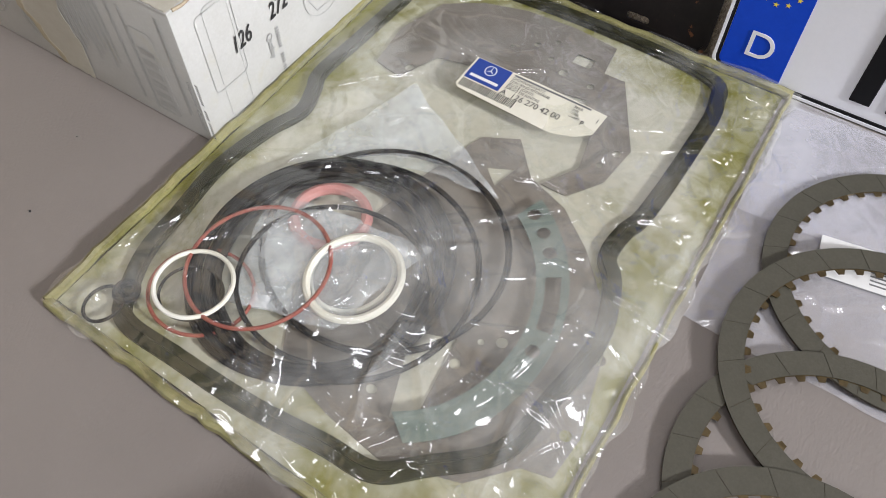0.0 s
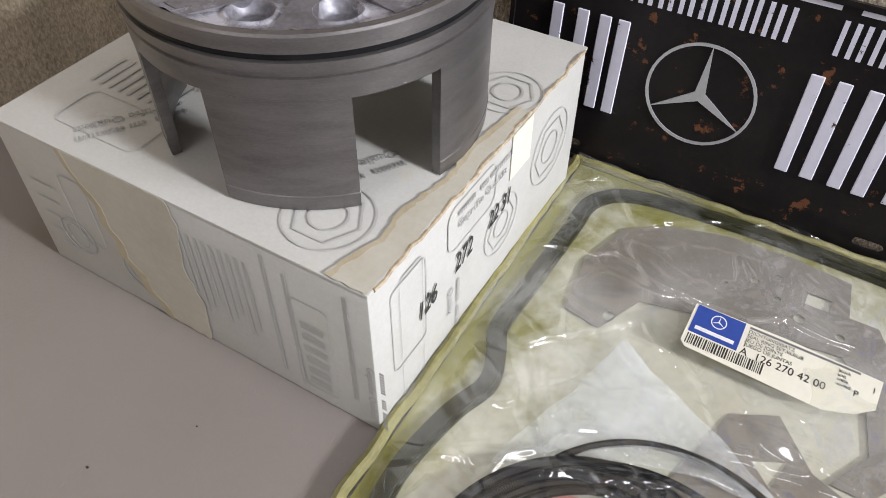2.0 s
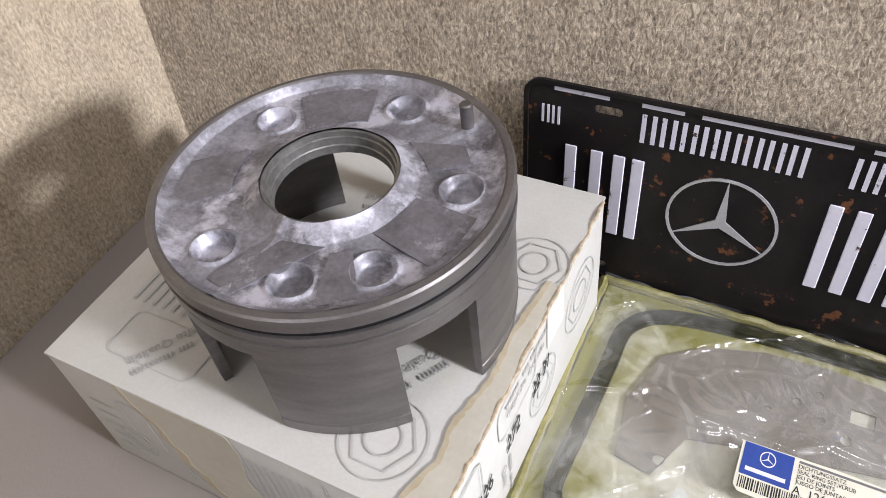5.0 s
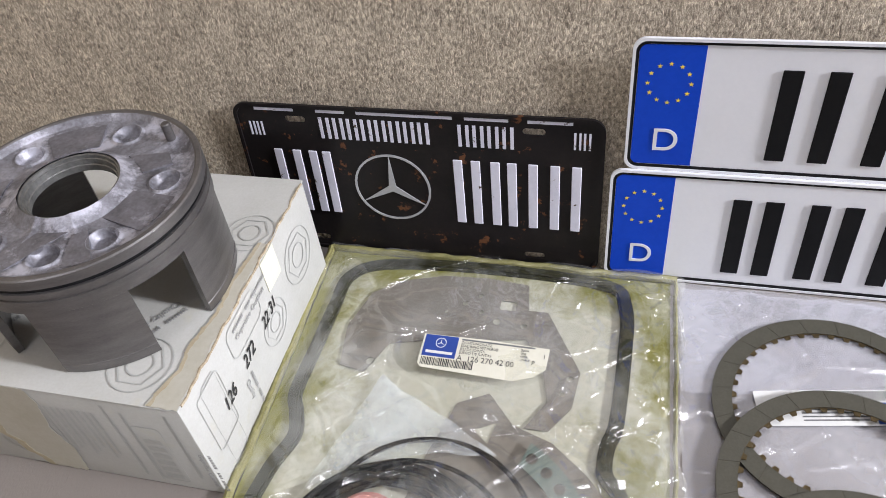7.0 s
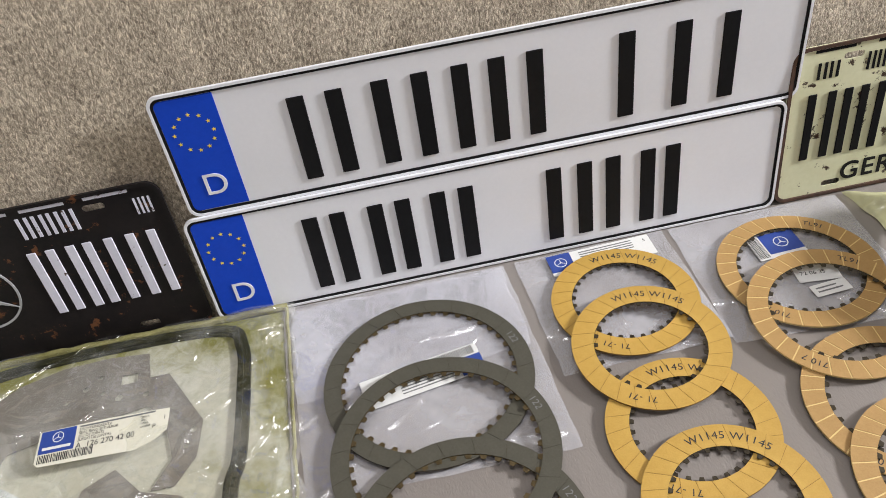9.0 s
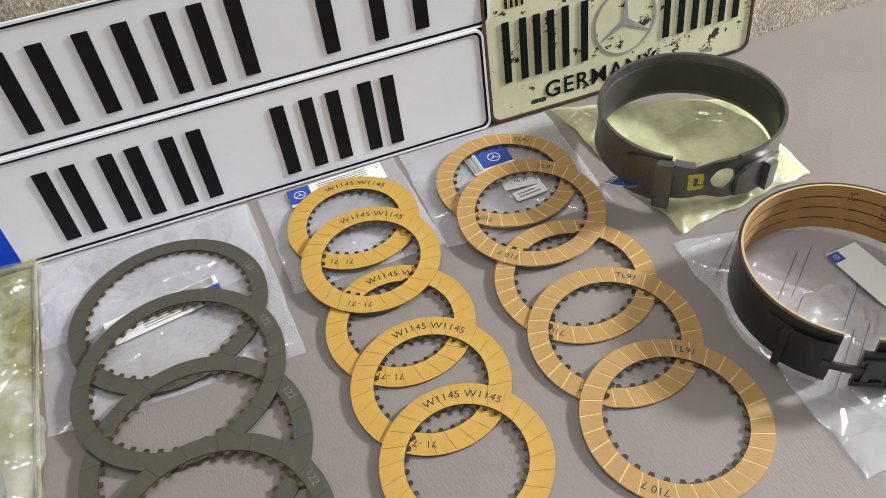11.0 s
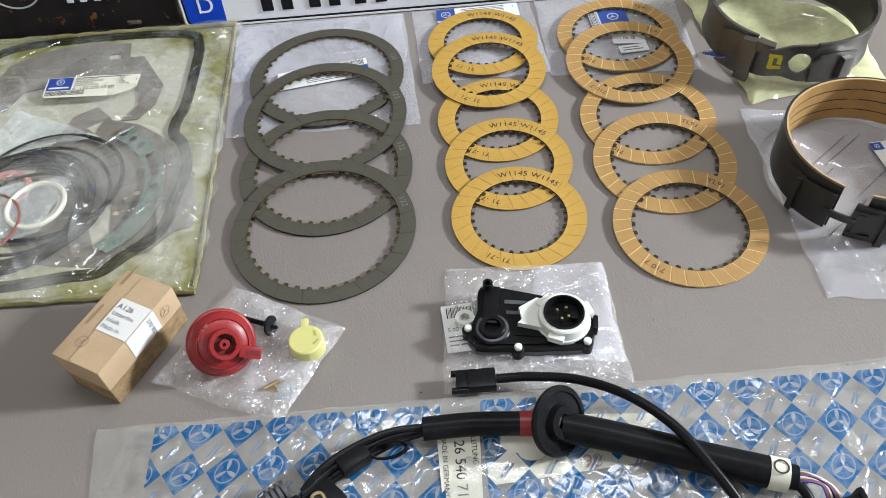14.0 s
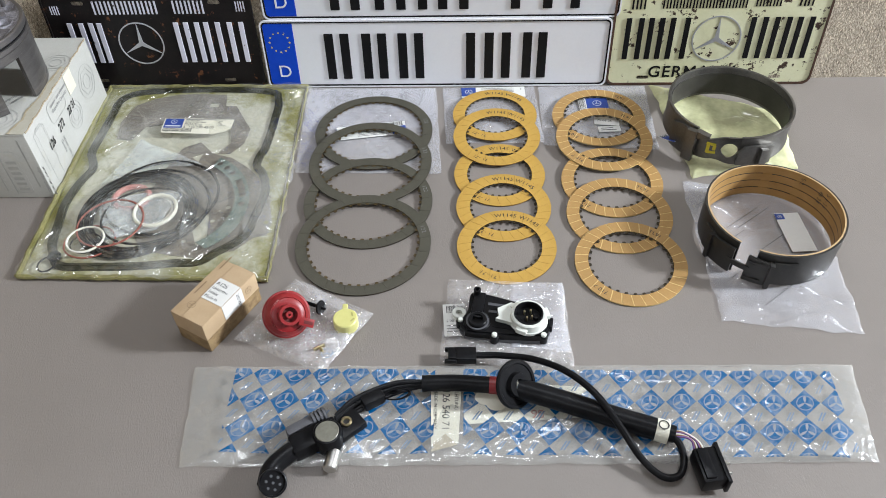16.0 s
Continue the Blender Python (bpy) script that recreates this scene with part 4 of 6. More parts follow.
def curved_plate(r0, r1, a0, a1, lo, hi, n=24, window=None, bm=None):
    """A plate bent round the upright axis between two angles, its lower and upper edge given along it from 0 to 1."""
    b = bmesh.new()
    cols = []
    for i in range(n + 1):
        f = i / n
        a, z0, z1 = radians(a0 + (a1 - a0) * f), lo(f), hi(f)
        mid, e = (z0 + z1) / 2, window(f) if window else 0.0
        zs = (z0, mid - e, mid + e, z1) if window else (z0, z1)
        cols.append([[b.verts.new((r * math.cos(a), r * math.sin(a), z)) for z in zs] for r in (r0, r1)])
    m = len(cols[0][0])
    for i in range(n):
        c, d = cols[i], cols[i + 1]
        for j in range(m - 1):
            if j == 1 and max(c[0][2].co.z - c[0][1].co.z, d[0][2].co.z - d[0][1].co.z) > 1e-6:
                continue
            b.faces.new([c[1][j], d[1][j], d[1][j + 1], c[1][j + 1]])
            b.faces.new([c[0][j + 1], d[0][j + 1], d[0][j], c[0][j]])
        for j in range(m):
            if window and j in (1, 2) and max(c[0][2].co.z - c[0][1].co.z, d[0][2].co.z - d[0][1].co.z) < 1e-6:
                continue
            b.faces.new([c[0][j], d[0][j], d[1][j], c[1][j]])
    for c in (cols[0], cols[-1]):
        for j in range(m - 1):
            b.faces.new([c[0][j], c[1][j], c[1][j + 1], c[0][j + 1]])
    bmesh.ops.remove_doubles(b, verts=b.verts, dist=1e-6)
    bmesh.ops.recalc_face_normals(b, faces=b.faces)
    return join(bm, b)


def steel_band():
    p = thing("brake_band", band_pose(0.6715, -0.122, 0.012, -19), "grey steel brake band with yellow paint mark", "brake band", "brake bands")
    R, h, t = 0.0835, 0.046, 0.003
    part("strap", lathe([(R - t, 0), (R, 0), (R + 0.0016, 0.003), (R + 0.0012, 0.006), (R, 0.008), (R, h - 0.006), (R + 0.0012, h - 0.002), (R + 0.0008, h), (R - t + 0.0006, h), (R - t, h - 0.001)], 110, -74, 246), BAND_STEEL, p)
    part("lining", lathe([(R - t - 0.0016, 0.0045), (R - t + 0.0002, 0.0045), (R - t + 0.0002, h - 0.009), (R - t - 0.0016, h - 0.009)], 110, -60, 236), BAND_LINING, p, "dark grey friction lining")
    part("bridge", curved_plate(R - t, R, -117, -73.8, lambda f: 0.001 + 0.005 * math.exp(-((f - 0.55) / 0.2) ** 2), lambda f: h - 0.002 - 0.010 * math.exp(-((f - 0.30) / 0.25) ** 2), 44,
         lambda f: 0.012 * max(0.0, 1 - ((f - 0.80) / 0.17) ** 2) ** 0.5), BAND_STEEL, p, "necked strap with an oval window")
    part("lug", curved_plate(R + 0.0005, R + 0.0045, -141, -114, lambda f: -0.002, lambda f: h - 0.007 - 0.003 * math.cos(f * 6.0)), BAND_STEEL, p, "pressed steel lug")
    part("lug_hook", curved_plate(R + 0.004, R + 0.0115, -121, -112, lambda f: -0.003, lambda f: h - 0.002 + 0.002 * f, 8), BAND_STEEL, p)
    part("lug_tip", curved_plate(R + 0.001, R + 0.0095, -112.2, -101, lambda f: h - 0.012 + 0.009 * f, lambda f: h + 0.0002 - 0.002 * f, 8), BAND_STEEL, p)
    part("lug", curved_plate(R + 0.0005, R + 0.0045, -75, -42, lambda f: 0.004 - 0.004 * f, lambda f: 0.031 + 0.003 * math.sin(f * 4.0) - 0.006 * max(0, 0.12 - f) / 0.12), BAND_STEEL, p, "pressed steel lug")
    part("lug_hook", curved_plate(R + 0.004, R + 0.0105, -57, -50, lambda f: 0.002, lambda f: 0.031 - 0.002 * f, 8), BAND_STEEL, p)
    dab = curved_plate(R + 0.0001, R + 0.0006, -103, -100, lambda f: 0.013, lambda f: 0.029 - 0.002 * f, 4)
    dab = curved_plate(R + 0.0001, R + 0.0008, -103.5, -95, lambda f: 0.026 + 0.001 * f, lambda f: 0.030 + 0.001 * f, 6, bm=dab)
    dab = curved_plate(R + 0.0001, R + 0.0007, -102, -94, lambda f: 0.012 + 0.003 * f, lambda f: 0.0165 + 0.002 * f, 6, bm=dab)
    dab = curved_plate(R + 0.0001, R + 0.0009, -97.5, -94.5, lambda f: 0.020, lambda f: 0.028, 4, bm=dab)
    part("paint_mark", dab, PAINT_YELLOW, p, "yellow brushed paint mark")
    return p


steel_band()


def lined_band():
    p = thing("brake_band", band_pose(0.6765, -0.331, 0.0045, -28), "black brake band lined with tan friction paper", "brake band", "brake bands")
    R, h, t = 0.0815, 0.047, 0.0022
    A0, A1 = -90, 254
    part("strap", lathe([(R - t, 0), (R, 0), (R, h), (R - t, h)], 110, A0, A1), BAND_BLACK, p)
    g = 0.0003
    marks = [0.0, 0.0118, 0.0235, 0.0352, h]
    part("lining_base", lathe([(R - t - 0.0006, 0.0004), (R - t, 0.0004), (R - t, h - 0.0003), (R - t - 0.0006, h - 0.0003)], 100, A0 + 4, A1 - 4), BAND_BLACK, p)
    for k in range(4):
        z0, z1 = marks[k] + g, marks[k + 1] - g
        part("lining_strip", lathe([(R - t - 0.0018, z0), (R - t - 0.0005, z0), (R - t - 0.0005, z1), (R - t - 0.0018, z1)], 100, A0 + 4, A1 - 4), BROWN_LINING, p, "tan friction lining strip")
    for k in range(1, 4):
        for a, b in ((A0 + 8, A0 + 70), (A0 + 78, A0 + 166), (A0 + 172, A0 + 194), (A0 + 202, A0 + 280)):
            part("groove", lathe([(R - t - 0.0020, marks[k] - 0.0005), (R - t - 0.0006, marks[k] - 0.0005), (R - t - 0.0006, marks[k] + 0.0005), (R - t - 0.0020, marks[k] + 0.0005)], 40, a, b), INK, p, "dark oil groove")
    part("lining_edge", lathe([(R - t - 0.0018, h - 0.0005), (R - t, h - 0.0005), (R - t, h + 0.0002), (R - t - 0.0018, h + 0.0002)], 110, A0, A1), LINING_EDGE, p, "tan upper lining edge")
    # left and right lug: a plate with holes, a raised ridge and an outer plate towards the gap
    for near, ridge, far in ((-107, -131, -142), (-96, -76, -58)):
        s = 1 if near < far else -1
        part("lug_plate", curved_plate(R + 0.0003, R + 0.0024, ridge, far, lambda f: 0.003, lambda f: 0.037, 10), BAND_BLACK, p, "black lug plate with rivet holes")
        part("lug_ridge", curved_plate(R + 0.0003, R + 0.0080, ridge - s * 3.0, ridge + s * 0.6, lambda f: -0.001, lambda f: 0.037 - 0.001 * f, 6), BAND_BLACK, p, "folded upright ridge")
        part("lug_plate", curved_plate(R + 0.0018, R + 0.0048, near, ridge - s * 2.9, lambda f: 0.001, lambda f: 0.0395 - 0.003 * f, 14), BAND_BLACK, p, "pressed outer lug plate")
        # Dark steel pegs stand in for the holes through the lug plates.
        for z in (0.009, 0.019, 0.029):
            for a in ((ridge + far) / 2 - 2.5, (ridge + far) / 2 + 4.0)[:2 if s > 0 else 1]:
                q = radians(a)
                part("stud", peg(0.0016, 0.0008, n=12, m=pose((R + 0.0022) * math.cos(q), (R + 0.0022) * math.sin(q), z, 90, 0, a + 90) @ pose(0, 0, 0, 180)), STEEL_DARK, p, "small dark steel peg in place of a plate hole")
    part("tie_strap", curved_plate(R + 0.0036, R + 0.0058, -111, -90, lambda f: 0.0165, lambda f: 0.0235, 12), BAND_BLACK, p)
    part("tie_hook", curved_plate(R + 0.0040, R + 0.0066, -93, -89.5, lambda f: 0.009, lambda f: 0.031, 4), BAND_BLACK, p)
    for z0, z1 in ((0.006, 0.0085), (0.0315, 0.034)):
        part("slot_lip", curved_plate(R + 0.0046, R + 0.0066, -95, -83, lambda f: z0, lambda f: z1, 6), BAND_BLACK, p)
    for a, zt, s, txt in ((78, 0.043, 0.008, "5-2"), (58, 0.040, 0.0085, "46 24"), (50, 0.043, 0.0085, "5 1-25")):
        w = lettering(txt, s, 0.00004)
        q = R - t - 0.0019
        for v in w.verts:
            an = radians(a) - v.co.y / q
            v.co = (q * math.cos(an), q * math.sin(an), zt - v.co.x)
        part("stamp", w, INK, p, "stamped dark lettering", smooth=False)
    return p


lined_band()


# ---- the gasket set in its yellowed bag ----
def strip(points, w, z0, z1, closed=False, n=6):
    """A flat strip of even width along a smooth line."""
    line = smooth_line([(x, y, 0) for x, y in points], n, closed)
    k = len(line)
    L, Rr = [], []
    for i, p in enumerate(line):
        d = (line[(i + 1) % k] - line[i - 1]) if closed else (line[min(i + 1, k - 1)] - line[max(i - 1, 0)])
        s = Vector((-d.y, d.x, 0)).normalized() * w / 2
        L.append(p + s)
        Rr.append(p - s)
    b = bmesh.new()
    rows = [[b.verts.new((q.x, q.y, z)) for z in (z0, z1)] for q in L], [b.verts.new((0, 0, 0)) for _ in ()], [[b.verts.new((q.x, q.y, z)) for z in (z0, z1)] for q in Rr]
    A, B = rows[0], rows[2]
    for i in range(k if closed else k - 1):
        j = (i + 1) % k
        b.faces.new([A[i][1], A[j][1], B[j][1], B[i][1]])
        b.faces.new([A[i][0], B[i][0], B[j][0], A[j][0]])
        b.faces.new([A[i][0], A[j][0], A[j][1], A[i][1]])
        b.faces.new([B[i][0], B[i][1], B[j][1], B[j][0]])
    if not closed:
        for i in (0, k - 1):
            b.faces.new([A[i][0], A[i][1], B[i][1], B[i][0]])
    return b


BAG = [(-0.240, -0.399), (0.067, -0.4035), (0.060, -0.005), (-0.250, -0.003)]


def settled(x, y):
    """Where a loose piece in the bag has slid to."""
    up = min(1.0, max(0.0, (y + 0.25) / 0.18))
    low = min(1.0, max(0.0, (-0.33 - y) / 0.06))
    return x - 0.003 * min(1.0, max(0.0, (x + 0.15) / 0.08)), y + 0.001 + 0.006 * up + 0.010 * low


# long folds of the stiff old film, then short ones: start, end, height and half width
CREASES = [(-0.055, -0.305, -0.052, -0.345, 0.0040, 0.004), (-0.052, -0.345, -0.036, -0.380, 0.0035, 0.004), (-0.040, -0.312, -0.008, -0.350, 0.0038, 0.004), (-0.085, -0.165, -0.032, -0.172, 0.0040, 0.005), (-0.032, -0.172, 0.018, -0.160, 0.0036, 0.005),
           (-0.160, -0.372, -0.095, -0.368, 0.0034, 0.004), (-0.115, -0.330, -0.085, -0.385, 0.0030, 0.004), (0.020, -0.300, 0.034, -0.385, 0.0030, 0.005), (-0.205, -0.290, -0.190, -0.345, 0.0028, 0.004), (-0.185, -0.250, -0.120, -0.215, 0.0026, 0.005)]
_pick = random.Random(23)
for _k in range(46):
    _x, _y = (_pick.uniform(0.018, 0.058), _pick.uniform(-0.20, -0.02)) if _k % 3 == 0 else (_pick.uniform(-0.21, 0.05), _pick.uniform(-0.39, -0.27) if _k % 3 == 1 else _pick.uniform(-0.39, -0.13))
    _a, _l = _pick.uniform(0, 3.14), _pick.uniform(0.010, 0.032)
    CREASES.append((_x, _y, _x + _l * math.cos(_a), _y + _l * math.sin(_a), _pick.uniform(0.0012, 0.0030), _pick.uniform(0.0025, 0.0045)))


def bag_height(x, y):
    d = np.hypot(x + 0.119, y + 0.29)
    h = 0.0098 + 0.0085 * np.exp(-(d / 0.085) ** 4)
    h = h + 0.003 * np.exp(-((x - 0.03) / 0.02) ** 2)
    for x0, y0, x1, y1, up, wide in CREASES:
        dx, dy = x1 - x0, y1 - y0
        along = np.clip(((x - x0) * dx + (y - y0) * dy) / (dx * dx + dy * dy), 0, 1)
        off = np.hypot(x - x0 - along * dx, y - y0 - along * dy)
        h = h + up * np.clip(1 - off / wide, 0, 1) * np.sin(np.pi * np.clip(along, 0.04, 0.96)) ** 0.5
    u = np.clip(np.minimum(np.minimum(x + 0.243, 0.063 - x), np.minimum(y + 0.408, -0.009 - y)) / 0.012, 0, 1)
    return h * (0.45 + 0.55 * u)


def oil_soaked(material, half_x, half_y):
    """Lets oil that has seeped in from the rim stain a board of that half size."""
    t = material.node_tree
    shader = t.nodes["Principled BSDF"]
    co = node(t, "ShaderNodeTexCoord")
    sep = node(t, "ShaderNodeSeparateXYZ")
    t.links.new(co.outputs["Object"], sep.inputs[0])
    dx = math_node(t, "SUBTRACT", half_x, math_node(t, "ABSOLUTE", sep.outputs[0]))
    dy = math_node(t, "SUBTRACT", half_y, math_node(t, "ABSOLUTE", sep.outputs[1]))
    n = node(t, "ShaderNodeTexNoise", Scale=13.0, Detail=5.0, Roughness=0.65)
    t.links.new(co.outputs["Object"], n.inputs["Vector"])
    reach = math_node(t, "MULTIPLY", math_node(t, "SUBTRACT", n.outputs[0], 0.30), 0.27)
    fac = math_node(t, "MULTIPLY", math_node(t, "SUBTRACT", reach, math_node(t, "MINIMUM", dx, dy)), 20.0, True)
    mix = t.nodes.new("ShaderNodeMix")
    mix.data_type = "RGBA"
    t.links.new(fac, mix.inputs["Factor"])
    t.links.new(shader.inputs["Base Color"].links[0].from_socket, mix.inputs[6])
    mix.inputs[7].default_value = (0.185, 0.178, 0.030, 1)
    t.links.new(mix.outputs[2], shader.inputs["Base Color"])


oil_soaked(BOARD, 0.153, 0.204)


def gasket_bag():
    p = thing("gasket_set_bag", pose(-0.09, -0.21, 0), "yellowed clear bag with gasket set on backing board", "plastic bag")
    inset = 0.004
    q = [(BAG[0][0] + inset, BAG[0][1] + inset), (BAG[1][0] - inset, BAG[1][1] + inset), (BAG[2][0] - inset, BAG[2][1] - inset), (BAG[3][0] + inset, BAG[3][1] - inset)]
    part("backing_board", sheet(q, [], 0.0008, 0.0036), BOARD, p, "cream backing board yellowed by oil", smooth=False, here=True)
    for a, b in ((0, 1), (1, 2), (2, 3), (3, 0)):
        A, B = Vector((*BAG[a], 0.0042)), Vector((*BAG[b], 0.0042))
        rng = random.Random(a)
        line = [A.lerp(B, k / 40) + Vector((rng.uniform(-0.0009, 0.0009), rng.uniform(-0.0009, 0.0009), rng.uniform(-0.0007, 0.0007))) for k in range(41)]
        part("rolled_seam", tube(line, 0.0034 if a != 1 else 0.0017, 8, smooth_n=0, flat=1.1), BOARD_EDGE, p, "oily yellow rolled seam", here=True)
    top = film([(BAG[0][0] - 0.003, BAG[0][1] - 0.003), (BAG[1][0] + 0.004, BAG[1][1] - 0.002), (BAG[2][0] + 0.006, BAG[2][1] + 0.006), (BAG[3][0] - 0.002, BAG[3][1] + 0.003)], 0.0080, 11, 0.004, 190, 230, 0.034, 0.0, 0.002, bag_height, 0.02, False)
    part("film", top, FILM_YELLOW, p, "creased glossy yellowed film", here=True)
    # the stuck-on label
    lab = part("label", sheet([(0, 0.003), (0.003, 0), (0.073, -0.002), (0.088, 0.003), (0.097, 0.010), (0.098, 0.027), (0.05, 0.0285), (0, 0.0275)], [], 0, 0.0003), LABEL_CREAM, p, "aged paper label with barcode", smooth=False)
    lab.matrix_basis = pose(-0.1345 + 0.09, -0.1325 + 0.21, 0.0150, 0.5, 2.0, 1.0) @ Matrix.Diagonal((1.03, 1.18, 1, 1))
    part("blue_field", sheet([(0.0015, 0.0095), (0.0275, 0.0095), (0.0275, 0.0274), (0.0015, 0.0272)], [], 0.0003, 0.0005), LABEL_BLUE, lab, "dark blue printed field", smooth=False)
    part("emblem", emblem(0.0042, 0.0005, 0.0006, m=pose(0.0145, 0.0212, 0), ring=0.14), LABEL_WHITE, lab, "", smooth=False)
    part("name_bar", bars([(0.004, 0.012, 0.025, 0.0142)], 0.0005, 0.0006), LABEL_WHITE, lab, "", smooth=False)
    x = 0.002
    rng = random.Random(9)
    code = None
    while x < 0.042:
        w = rng.choice((0.0004, 0.0006, 0.0009))
        code = bars([(x, 0.0022, x + w, 0.0085)], 0.0003, 0.0004, bm=code)
        x += w + rng.choice((0.0005, 0.0007))
    tagged(part("barcode", code, INK, lab, "printed barcode", smooth=False), kind="stuff")
    part("bar", bars([(0.03, 0.0255, 0.087, 0.0268)], 0.0003, 0.0004), GREY_INK, lab, "", smooth=False)
    for t, tx, ty, s in (("DICHTUNGSSATZ", 0.03, 0.0228, 0.0030), ("SEAL RING SET,VLRUB", 0.03, 0.0200, 0.0030), ("JEU DE JOINTS", 0.03, 0.0172, 0.0030), ("JUEGO DE JUNTAS", 0.03, 0.0144, 0.0030), ("A  126 270 42 00", 0.029, 0.0088, 0.0062),
                        ("Stück", 0.0765, 0.0225, 0.0028), ("unit", 0.0765, 0.0200, 0.0028), ("unité", 0.0765, 0.0175, 0.0028), ("unidad", 0.0765, 0.0148, 0.0028), ("P", 0.0855, 0.0125, 0.005), ("1", 0.0935, 0.0185, 0.0045)):
        part("print", turned(lettering(t, s, 0.00005), pose(tx, ty, 0.0004)), INK, lab, "", smooth=False)
    return p


gasket_bag()

rim_line = [(-0.221, -0.045), (-0.19, -0.026), (-0.096, -0.02), (0.005, -0.026), (0.024, -0.05), (0.026, -0.097), (0.024, -0.158), (0.019, -0.178), (0.019, -0.199), (0.03, -0.214), (0.040, -0.249), (0.035, -0.296), (0.028, -0.333), (0.0, -0.366), (-0.02, -0.386), (-0.05, -0.389),
            (-0.095, -0.394), (-0.151, -0.395), (-0.192, -0.394), (-0.206, -0.375), (-0.217, -0.345), (-0.221, -0.312), (-0.226, -0.271), (-0.221, -0.231), (-0.213, -0.205), (-0.219, -0.185), (-0.226, -0.168), (-0.225, -0.126), (-0.224, -0.08)]
rim_line = [settled(*q) for q in rim_line]
pan = solo("pan_gasket", strip(rim_line, 0.0112, 0.0042, 0.0066, True), OLIVE_GASKET, "dark olive moulded pan gasket in the bag", "gasket")
part("bead", strip([(x * 0.985 - 0.0014, y * 0.99 - 0.002) for x, y in rim_line], 0.003, 0.0066, 0.0078, True), OLIVE_GASKET, pan, "raised dark bead")
upper = [(-0.200, -0.138), (-0.206, -0.100), (-0.195, -0.061), (-0.170, -0.043), (-0.135, -0.033), (-0.095, -0.031), (-0.058, -0.035), (-0.054, -0.063), (-0.038, -0.063), (-0.006, -0.118), (-0.009, -0.150), (-0.024, -0.172), (-0.042, -0.172), (-0.028, -0.148), (-0.036, -0.115), (-0.052, -0.093), (-0.085, -0.098), (-0.13, -0.104), (-0.165, -0.112), (-0.178, -0.142)]
holes = [circle(-0.176, -0.131, 0.0034, 12), circle(-0.110, -0.062, 0.0026, 12), circle(-0.098, -0.052, 0.0022, 12), circle(-0.094, -0.070, 0.0022, 12), circle(-0.079, -0.078, 0.0034, 12), circle(-0.056, -0.080, 0.0026, 12), circle(-0.125, -0.073, 0.0016, 10),
         [(-0.079, -0.055), (-0.079, -0.065), (-0.065, -0.065), (-0.065, -0.055)], circle(-0.013, -0.125, 0.0028, 12), circle(-0.018, -0.139, 0.0022, 12)]
solo("paper_gasket", sheet([settled(*q) for q in upper], [[settled(*q) for q in hole] for hole in holes], 0.0048, 0.0053), PAPER_GASKET, "grey-brown paper gasket with punched holes", "gasket", smooth=False)
lower = [(-0.110, -0.205), (-0.096, -0.158), (-0.072, -0.146), (-0.05, -0.170), (-0.02, -0.180), (0.006, -0.200), (0.03, -0.226), (0.046, -0.255), (0.058, -0.305), (0.056, -0.33), (0.04, -0.335), (0.02, -0.362), (-0.02, -0.378), (-0.06, -0.372), (-0.1, -0.36), (-0.13, -0.31)]
holes = [[(-0.050, -0.300), (-0.026, -0.291), (-0.018, -0.350), (-0.031, -0.352)], circle(-0.048, -0.343, 0.0032, 12), circle(-0.019, -0.304, 0.0032, 12), circle(-0.004, -0.279, 0.0034, 12), circle(0.046, -0.259, 0.0034, 12), circle(0.051, -0.307, 0.0034, 12), circle(-0.014, -0.285, 0.002, 10),
         circle(0.006, -0.31, 0.0013, 8), circle(0.010, -0.307, 0.0013, 8), [(-0.078, -0.178), (-0.062, -0.170), (-0.066, -0.188)]]
solo("paper_gasket", sheet([settled(*q) for q in lower], [[settled(*q) for q in hole] for hole in holes], 0.0038, 0.0043), PAPER_GASKET, "grey-brown paper gasket with a long window", "gasket", smooth=False)
arc = [((-0.085 + 0.108 * math.cos(radians(a))), (-0.280 + 0.108 * math.sin(radians(a)))) for a in range(62, -54, -4)]
arc += [((-0.085 + 0.089 * math.cos(radians(a))), (-0.280 + 0.089 * math.sin(radians(a)))) for a in range(-52, 63, 4)]
holes = [circle(-0.085 + 0.0985 * math.cos(radians(a)), -0.280 + 0.0985 * math.sin(radians(a)), 0.0042, 14) for a in (57.5, 49, 40.5, 2)]
holes += [[(-0.085 + r * math.cos(radians(a)), -0.280 + r * math.sin(radians(a))) for r, a in ((0.0945, 31), (0.1035, 31), (0.1035, 20), (0.1035, 10), (0.0945, 10), (0.0945, 20))]]
solo("segment_gasket", sheet([settled(*q) for q in arc], [[settled(*q) for q in hole] for hole in holes], 0.0080, 0.0088), GREEN_GASKET, "grey-green curved gasket with round holes", "gasket", smooth=False)

